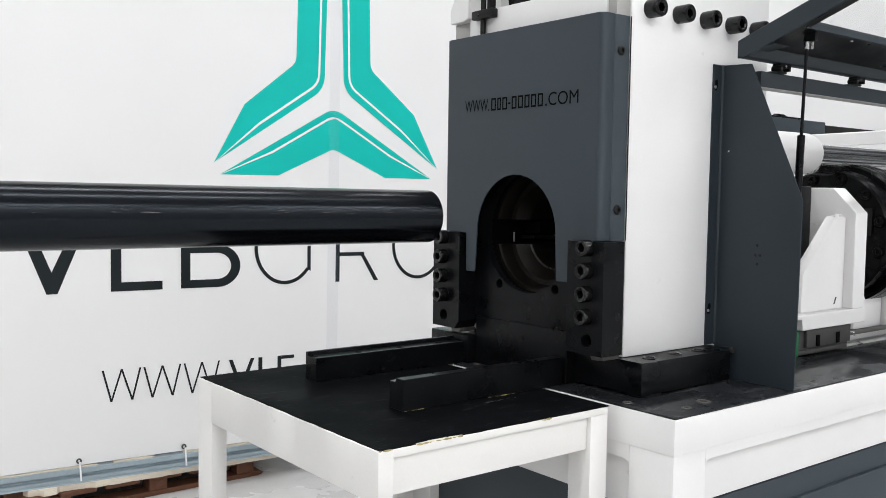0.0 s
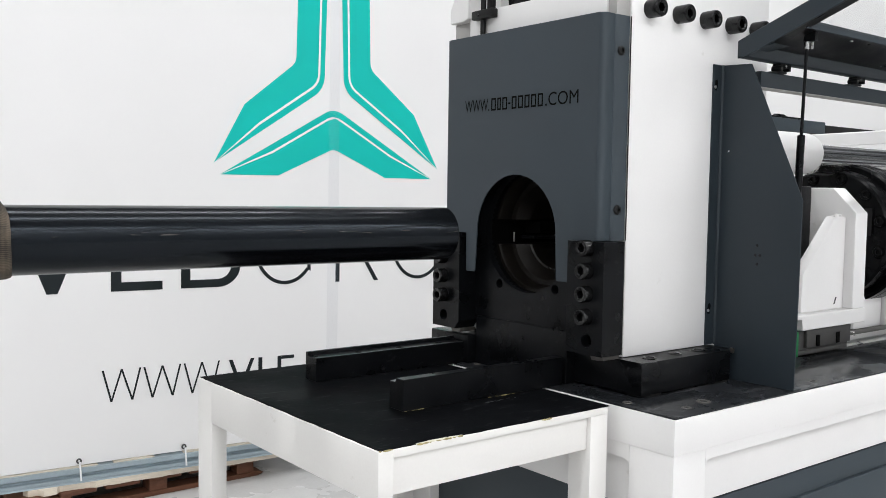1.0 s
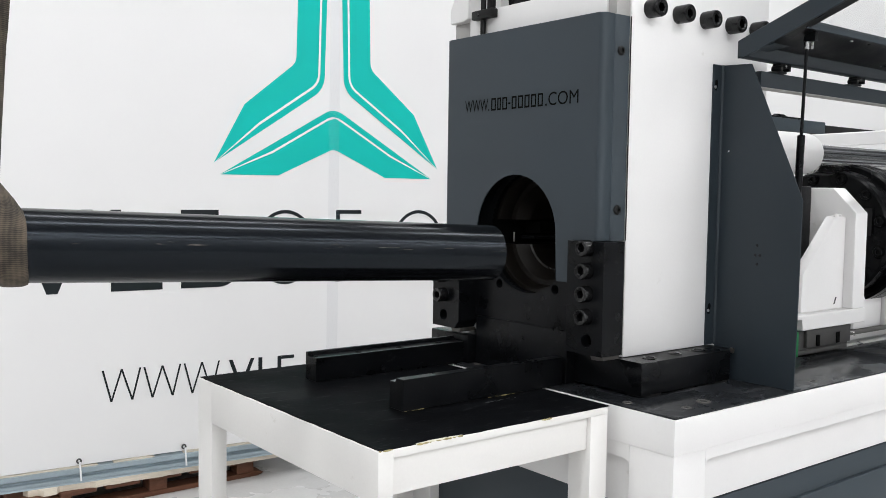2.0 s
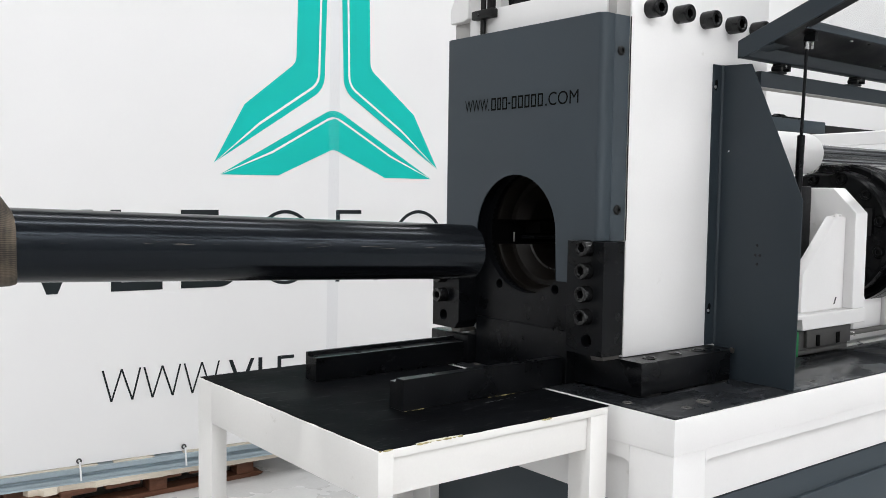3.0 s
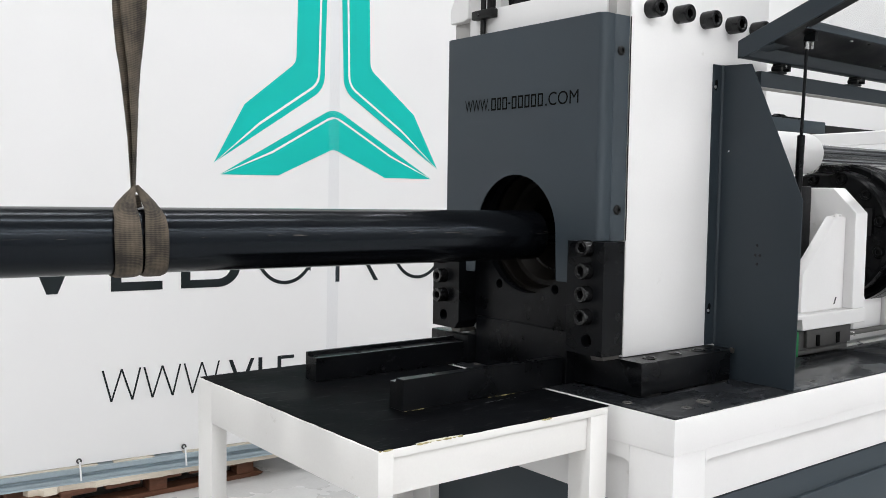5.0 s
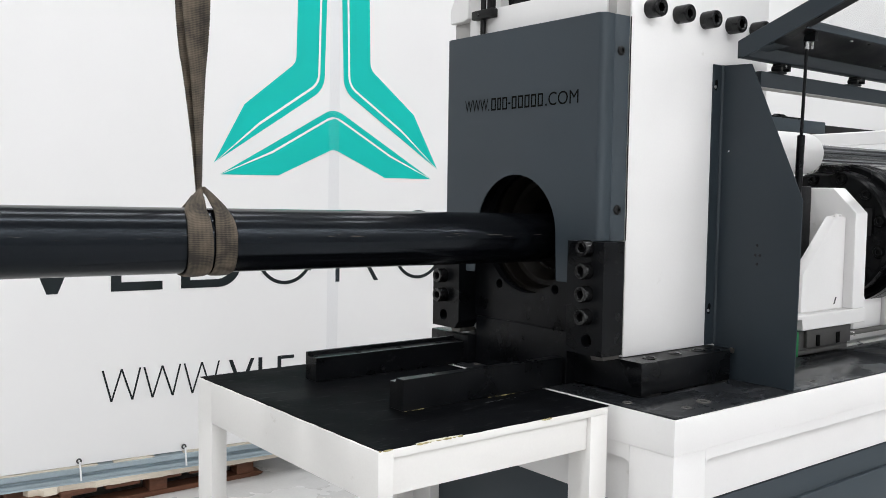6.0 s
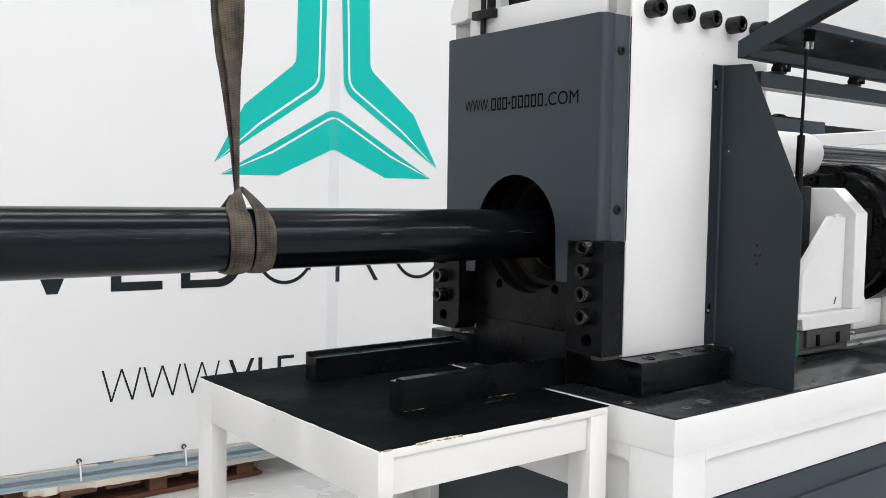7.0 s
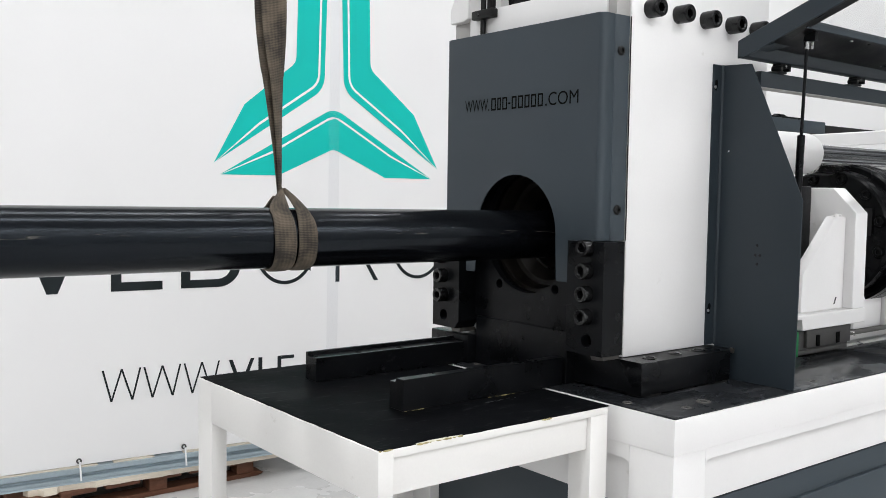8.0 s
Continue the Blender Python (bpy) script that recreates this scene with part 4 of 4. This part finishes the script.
        part("pin", lathe([(1.2362, 0.0036), (1.2350, 0.0030), (1.2350, 0)], "y", 12, (x - 0.004, 0, 1.7055)), SHIM, hg, "small steel pin end")
        part("leaf", prism([(x - 0.004, 1.7100), (x + 0.034, 1.7080), (x + 0.034, 1.7020), (x + 0.042, 1.7020), (x + 0.042, 1.7178), (x - 0.004, 1.7178)], "y", 1.240, 1.262, 0.0008), BLACK, hg)
        part("leaf_screw", lathe([(1.2400, 0.0030), (1.2388, 0.0024), (1.2388, 0)], "y", 10, (x + 0.020, 0, 1.7130)), STEEL, hg, "bright screw")
    # gas strut: bright end fitting, thin rod, black cylinder
    top, low = Vector((1.945, 1.143, 1.765)), Vector((1.962, 1.165, 1.30))
    mid = top.lerp(low, 0.48)
    part("strut_rod", rod(top, mid, 0.0038, 14), BLACK, h, "black gas strut rod")
    part("strut_cylinder", rod(mid, low, 0.0088, 20), BLACK, h, "black gas strut cylinder")
    part("strut_fitting", rod(top.lerp(low, 0.02), top.lerp(low, 0.065), 0.0066, 14), STEEL, h, "bright strut end fitting")
    part("strut_bracket", prism([(1.120, 1.750), (1.150, 1.752), (1.146, 1.772), (1.120, 1.778)], "x", 1.938, 1.948, 0.001), BLACK, h)
    part("strut_clip", box(1.948, 1.951, 1.130, 1.136, 1.735, 1.775, 0.0008), STEEL, h)
    part("strut_foot", rod((1.955, 1.165, 1.30), (1.8825, 1.165, 1.30), 0.007, 12), BOLT, h)
    return h


make_hood()


def make_carriage():
    c = thing("carriage", "white welded carriage bracket on a dark guide block", "carriage")
    part("bottom_plate", prism([(2.243, 1.042), (2.575, 1.042), (2.575, 1.083), (1.886, 1.083), (1.886, 1.075), (2.243, 1.075)], "y", 1.30, 1.62, 0.002), WHITE, c)
    part("upright", prism([(1.30, 1.0832), (1.30, 1.355), (1.37, 1.426), (1.62, 1.426), (1.62, 1.0832)], "x", 2.502, 2.566, 0.002), WHITE, c)
    part("gusset", prism([(2.286, 1.0832), (2.286, 1.190), (2.449, 1.3445), (2.5015, 1.3445), (2.5015, 1.0832)], "y", 1.33, 1.362, 0.002), WHITE, c)
    rng = random.Random(7)
    weld = bmesh.new()
    for i in range(9):
        w = bmesh.ops.create_icosphere(weld, subdivisions=2, radius=rng.uniform(0.004, 0.008), matrix=Matrix.Translation((2.455 + 0.044 * i / 8, 1.346 + rng.uniform(-0.011, 0.011), 1.3445 + rng.uniform(-0.004, 0.003))))
        for v in w["verts"]:
            v.co += Vector((rng.uniform(-1, 1), rng.uniform(-1, 1), rng.uniform(-1, 1))) * 0.0008
    part("weld", weld, WHITE, c)
    # flat dark sliver put on for the shade in a small slot
    part("slot_patch", prism([(2.452, 1.098), (2.457, 1.098), (2.466, 1.117), (2.461, 1.118)], "y", 1.3286, 1.3302), DARKGREY, c)
    part("side_block", box(2.40, 2.501, 1.437, 1.60, 1.0832, 1.43, 0.003), BLACK, c, "black steel block")
    gb = part("guide_block", box(2.26, 2.525, 1.322, 1.43, 0.982, 1.0415, 0.003), DARKGREY, c, "dark grey guide block")
    part("guide_face", box(2.29, 2.52, 1.312, 1.3215, 0.990, 1.041, 0.0015), DARKGREY, gb)
    for x in (2.335, 2.44):
        # black bars on the face carry the shade of two slots
        part("slot", box(x, x + 0.018, 1.3095, 1.3118, 0.9915, 1.022, 0.0005), HOLE_SHADE, gb, "flat dark bar for the shade in a slot")
    part("wiper", box(2.228, 2.2595, 1.318, 1.435, 0.968, 1.036, 0.002), GREEN, c, "green plastic end wiper")
    part("skirt", box(2.262, 2.53, 1.326, 1.425, 0.968, 0.9815, 0.002), DARKGREY, c)
    return c


make_carriage()


def make_rails():
    for y in (1.352, 1.80):
        r = thing("guide_rail", "bright steel linear guide rail on the bed", "guide rail", "linear guide rails")
        prof = [(y, 0.9612), (y + 0.046, 0.9612), (y + 0.046, 0.967), (y + 0.040, 0.970), (y + 0.046, 0.974), (y + 0.046, 0.9798), (y, 0.9798), (y, 0.974), (y + 0.006, 0.970), (y, 0.967)]
        x1 = 4.6 if y < 1.5 else 2.7
        part("rail", prism(prof, "x", 2.0, x1, 0.0006), STEEL, r)
    k = thing("rack_cover", "dark strip lying behind the guide rail", "strip")
    part("strip", box(2.58, 4.4, 1.415, 1.47, 0.9612, 0.975, 0.002), DARKGREY, k)
    for i in range(5):
        part("strip_screw", lathe([(0.975, 0.009), (0.977, 0.008), (0.977, 0)], "z", 14, (2.78 + 0.3 * i, 1.442, 0)), STEEL, k, "bright screw")


make_rails()


def make_chuck():
    c = thing("chuck", "large round black bolted chuck on the machine axis", "chuck")
    cx, cy, cz = 2.86, 1.59, 1.276
    part("chuck_ring", lathe([(cx, 0.075), (cx, 0.206), (cx + 0.006, 0.213), (cx + 0.075, 0.213), (cx + 0.08, 0.208), (cx + 0.08, 0.075), (cx, 0.075)], "x", 64, (0, cy, cz)), CHUCK, c)
    part("back_ring", lathe([(cx + 0.082, 0.07), (cx + 0.082, 0.228), (cx + 0.09, 0.235), (cx + 0.12, 0.235), (cx + 0.122, 0.230), (cx + 0.126, 0.230), (cx + 0.128, 0.235), (cx + 0.2, 0.235), (cx + 0.2, 0.07), (cx + 0.082, 0.07)], "x", 64, (0, cy, cz)), CHUCK, c)
    bolt = None
    for i in range(12):
        a = radians(15 + 30 * i)
        at = pose(cx, cy + 0.187 * math.cos(a), cz + 0.187 * math.sin(a), 20 * i)
        # flat black ring, the shade of a recess painted round each bolt
        part("counterbore_shade", lathe([(cx - 0.0008, 0.021), (cx - 0.0014, 0.0195), (cx - 0.0006, 0.018)], "x", 20, (0, cy + 0.187 * math.cos(a), cz + 0.187 * math.sin(a))), HOLE_SHADE, c)
        if bolt is None:
            bolt = part("chuck_bolt", socket_bolt_mesh(0.015, 0.010, 0.008), CHUCK, c, "black socket head screw", at)
        else:
            tagged(twin(bolt, at, c), "black socket head screw")
    part("jaw", box(cx - 0.010, cx - 0.0005, cy - 0.160, cy - 0.135, cz + 0.0, cz + 0.09, 0.003), BOLT, c, "dark clamping jaw")
    # block and saddle are white to match the bright background there
    part("bearing_block", box(cx + 0.205, cx + 0.35, cy - 0.17, cy + 0.2, 0.9685, cz + 0.1, 0.006), WHITE, c)
    part("saddle", box(cx + 0.02, cx + 0.2, cy - 0.10, cy + 0.10, 0.9685, cz - 0.20, 0.004), WHITE, c)
    return c


make_chuck()


def make_cylinder():
    c = thing("hydraulic_cylinder", "white hydraulic cylinder with polished steel rod", "cylinder")
    part("barrel", lathe([(2.08, 0), (2.08, 0.065), (2.705, 0.065), (2.723, 0.061), (2.735, 0.050), (2.735, 0)], "x", 48, (0, 1.59, 1.536)), WHITE, c)
    part("piston_rod", lathe([(2.7355, 0), (2.7355, 0.050), (4.6, 0.050), (4.6, 0)], "x", 40, (0, 1.59, 1.520)), CHROME, c, "polished steel piston rod")
    part("rod_bracket", box(4.6, 4.68, 1.50, 1.70, 0.9685, 1.62, 0.005), WHITE, c)
    # the beam's slope is shaped to fit the camera's view
    b = thing("rear_beam", "long white sloping beam behind the cylinder", "beam")
    part("beam", prism([(2.075, 1.50), (4.9, 1.70), (4.9, 1.767), (2.075, 1.5395)], "y", 1.93, 1.985, 0.003), WHITE, b)
    part("beam_post", box(4.8, 4.9, 1.93, 1.99, 0.9685, 1.6990, 0.003), WHITE, b)
    part("beam_post", box(2.0755, 2.15, 1.93, 1.99, 0.962, 1.5015, 0.003), WHITE, b)
    d = thing("cable_duct", "slate grey cable duct fixed along the rear beam", "cable duct")
    part("duct", box(2.97, 3.54, 1.9855, 2.025, 1.6545, 1.7035, 0.003), SLATE, d)
    # added black filler for the dark gap between beam and duct
    part("duct_gap_fill", prism([(2.97, 1.60), (3.54, 1.64), (3.54, 1.6542), (2.97, 1.6542)], "y", 1.9858, 2.02, 0.001), RUBBER, d, "black strip along the duct")
    part("duct_tail", prism([(3.541, 1.645), (4.2, 1.690), (4.2, 1.6915), (3.541, 1.6915)], "y", 1.9858, 2.02), RUBBER, d, "black strip along the duct")
    part("duct_clip", box(3.17, 3.37, 1.992, 2.012, 1.704, 1.7115, 0.002), BLACK, d)
    part("clip_lever", prism([(3.19, 1.7118), (3.27, 1.7118), (3.25, 1.7185), (3.20, 1.7185)], "y", 1.995, 2.009, 0.001), BLACK, d)


make_cylinder()


# ---------------------------------------------------------------- pipe and sling, which move
R_PIPE = 0.057
PIPE_LENGTH = 3.2


def make_pipe():
    p = thing("pipe", "long black steel pipe hanging in a lifting sling", "pipe")
    wall = 0.007
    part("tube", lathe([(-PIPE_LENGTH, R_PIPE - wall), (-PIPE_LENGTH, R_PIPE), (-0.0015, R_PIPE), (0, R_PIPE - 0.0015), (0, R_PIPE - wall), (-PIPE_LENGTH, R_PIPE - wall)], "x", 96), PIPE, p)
    return p


CHOKE = Vector((-0.018, 0.033, 0.083))


def make_sling():
    """Webbing choked round the pipe: two turns side by side and a doubled strap going up."""
    s = thing("lifting_sling", "grey brown webbing sling choked round the pipe", "sling")

    def turn(x_low, x_near, x_leave, w, x_choke):
        pts, dirs, wid, out, amp = [], [], [], [], []
        n = 44
        a0, a1 = radians(70), radians(330)
        rr = R_PIPE + 0.0026
        # back legs come down from the choke
        start = Vector((x_leave, rr * math.sin(a0), rr * math.cos(a0)))
        for k in range(6):
            f = k / 6
            pts.append((CHOKE + Vector((x_choke, 0.006, -0.006))).lerp(start, f))
            dirs.append((1, 0.3 * (1 - f), 0))
            wid.append(w * (0.25 + 0.75 * f))
            out.append((0, 1, 0.4))
            amp.append(0.004 * (1 - f))
        for i in range(n + 1):
            ang = a0 + (a1 - a0) * i / n
            deg = math.degrees(ang)
            knots = [np.interp(deg + k, [70, 180, 225, 270, 330], [x_leave, x_low, 0.55 * x_low + 0.45 * x_near, x_near, x_leave]) for k in range(-36, 37, 6)]
            rib = rr + 0.0006 * math.sin(3 * ang + 40 * w)
            pts.append(Vector((float(np.mean(knots)), rib * math.sin(ang), rib * math.cos(ang))))
            up = max(0.0, (deg - 285) / 45)
            dirs.append((1, 0.10 * up, (-0.30 if x_choke > 0 else 0.12) * up))
            wid.append(w * (1 - 0.10 * up))
            out.append((0, math.sin(ang), math.cos(ang)))
            amp.append(0.0012 + 0.0035 * up)
        # front legs leave the pipe, fold and gather at the choke
        end, goal = pts[-1].copy(), CHOKE + Vector((0.35 * x_choke, -0.008, 0.004))
        for k in range(1, 10):
            f = k / 9
            bow = math.sin(math.pi * f) * 0.004
            pts.append(end.lerp(goal, f) + Vector((bow * (0.5 if x_choke > 0 else -1.5), -bow * 0.5, bow * 0.3)))
            dirs.append((1, -0.35 * f, (-0.30 - 0.5 * f) if x_choke > 0 else (0.12 + 0.5 * f)))
            wid.append(w * (0.90 - 0.62 * f ** 1.6))
            out.append((0, -0.8, 0.6))
            amp.append(0.0047 + 0.004 * f)
        return strip_along(pts, dirs, wid, 0.0055, out, amp)

    part("turn", turn(-0.043, -0.0615, -0.052, 0.0450, -0.006), WEB, s)
    part("turn", turn(0.003, -0.0135, -0.003, 0.0400, 0.008), WEB, s)
    # the strap, doubled: narrow and twisted at the choke, wide higher up; its foot is its own origin
    straps = []
    for dx, dy, skew, width in ((0.0, 0.0, 0.0, 0.052), (-0.006, 0.007, -16.0, 0.054)):
        pts, dirs, wid, out, amp = [], [], [], [], []
        n = 70
        for i in range(n + 1):
            f = i / n
            h = 2.2 * f * f * 0.6 + 2.2 * f * 0.4
            tw = float(np.interp(h, [0, 0.10, 0.15, 0.23, 0.315, 0.37, 0.6], [84, 78, 71, 60, 36, 24, 8]))
            side = min(1.0, h / 0.25)
            pts.append((dx * side + 0.0012 * math.sin(11 * h), dy * (0.5 + 0.5 * side), -0.010 + h))
            ang = radians(tw - 29 + skew * side)
            dirs.append((math.cos(ang), math.sin(ang), 0))
            wid.append(width * (0.62 + 0.38 * side) * (1 + 0.03 * math.sin(23 * h)))
            out.append((0.3, -1, 0))
            amp.append(0.002 + 0.001 * math.sin(17 * h))
        straps.append(part("strap", strip_along(pts, dirs, wid, 0.0045, out, amp), WEB, s))
        straps[-1].matrix_basis = Matrix.Translation(CHOKE)
    return s, straps


pipe, (sling, straps) = make_pipe(), make_sling()

# seconds, end of the pipe along x, then the axis's (y, z) at x = 0.6 and at x = 1.4
PIPE_ROWS = [
    (0.0, 1.211, 1.589, 1.599, 1.3480, 1.3431),
    (0.5, 1.226, 1.586, 1.593, 1.3385, 1.3361),
    (1.0, 1.238, 1.572, 1.575, 1.3104, 1.3070),
    (1.2, 1.240, 1.517, 1.509, 1.3052, 1.2912),
    (1.5, 1.242, 1.468, 1.425, 1.3056, 1.2900),
    (1.7, 1.245, 1.457, 1.411, 1.3022, 1.2782),
    (2.8, 1.222, 1.470, 1.444, 1.2964, 1.2610),
    (3.0, 1.227, 1.482, 1.470, 1.2984, 1.2666),
    (3.5, 1.268, 1.522, 1.513, 1.3078, 1.3015),
    (4.0, 1.336, 1.530, 1.525, 1.3102, 1.3119),
    (4.5, 1.416, 1.558, 1.544, 1.3092, 1.3098),
    (5.8, 1.566, 1.520, 1.546, 1.3079, 1.2933),
    (6.5, 1.635, 1.508, 1.551, 1.3094, 1.3046),
    (7.0, 1.661, 1.506, 1.555, 1.3095, 1.3036),
    (7.5, 1.711, 1.516, 1.558, 1.3095, 1.3033),
    (8.0, 1.763, 1.534, 1.568, 1.3094, 1.3017),
]
SLING_BACK = 0.906

# seconds, degrees by which the strap leans along the pipe and turns about itself
STRAP_LEAN = [(0.0, -0.5, 8), (3.5, -0.3, 8), (4.0, -0.6, 11), (4.5, 0.7, 19), (5.8, -0.5, 2), (6.5, -1.8, 0), (7.0, -2.0, 0), (8.0, -2.2, 0)]


def motions():
    rows_p, rows_s = [], []
    for t, xe, y0, y1, z0, z1 in PIPE_ROWS:
        sy, sz = (y1 - y0) / 0.8, (z1 - z0) / 0.8
        yaw, pitch = math.degrees(math.atan(sy)), -math.degrees(math.atan(sz))
        rows_p.append((t, pose(xe, y0 + sy * (xe - 0.6), z0 + sz * (xe - 0.6), 0, pitch, yaw)))
        xs = xe - SLING_BACK
        rows_s.append((t, pose(xs, y0 + sy * (xs - 0.6), z0 + sz * (xs - 0.6), 0, pitch * 0.3, yaw)))
    walk(pipe, rows_p)
    walk(sling, rows_s)
    for strap in straps:
        walk(strap, [(t, pose(*CHOKE, 0, lean, turned)) for t, lean, turned in STRAP_LEAN])


motions()
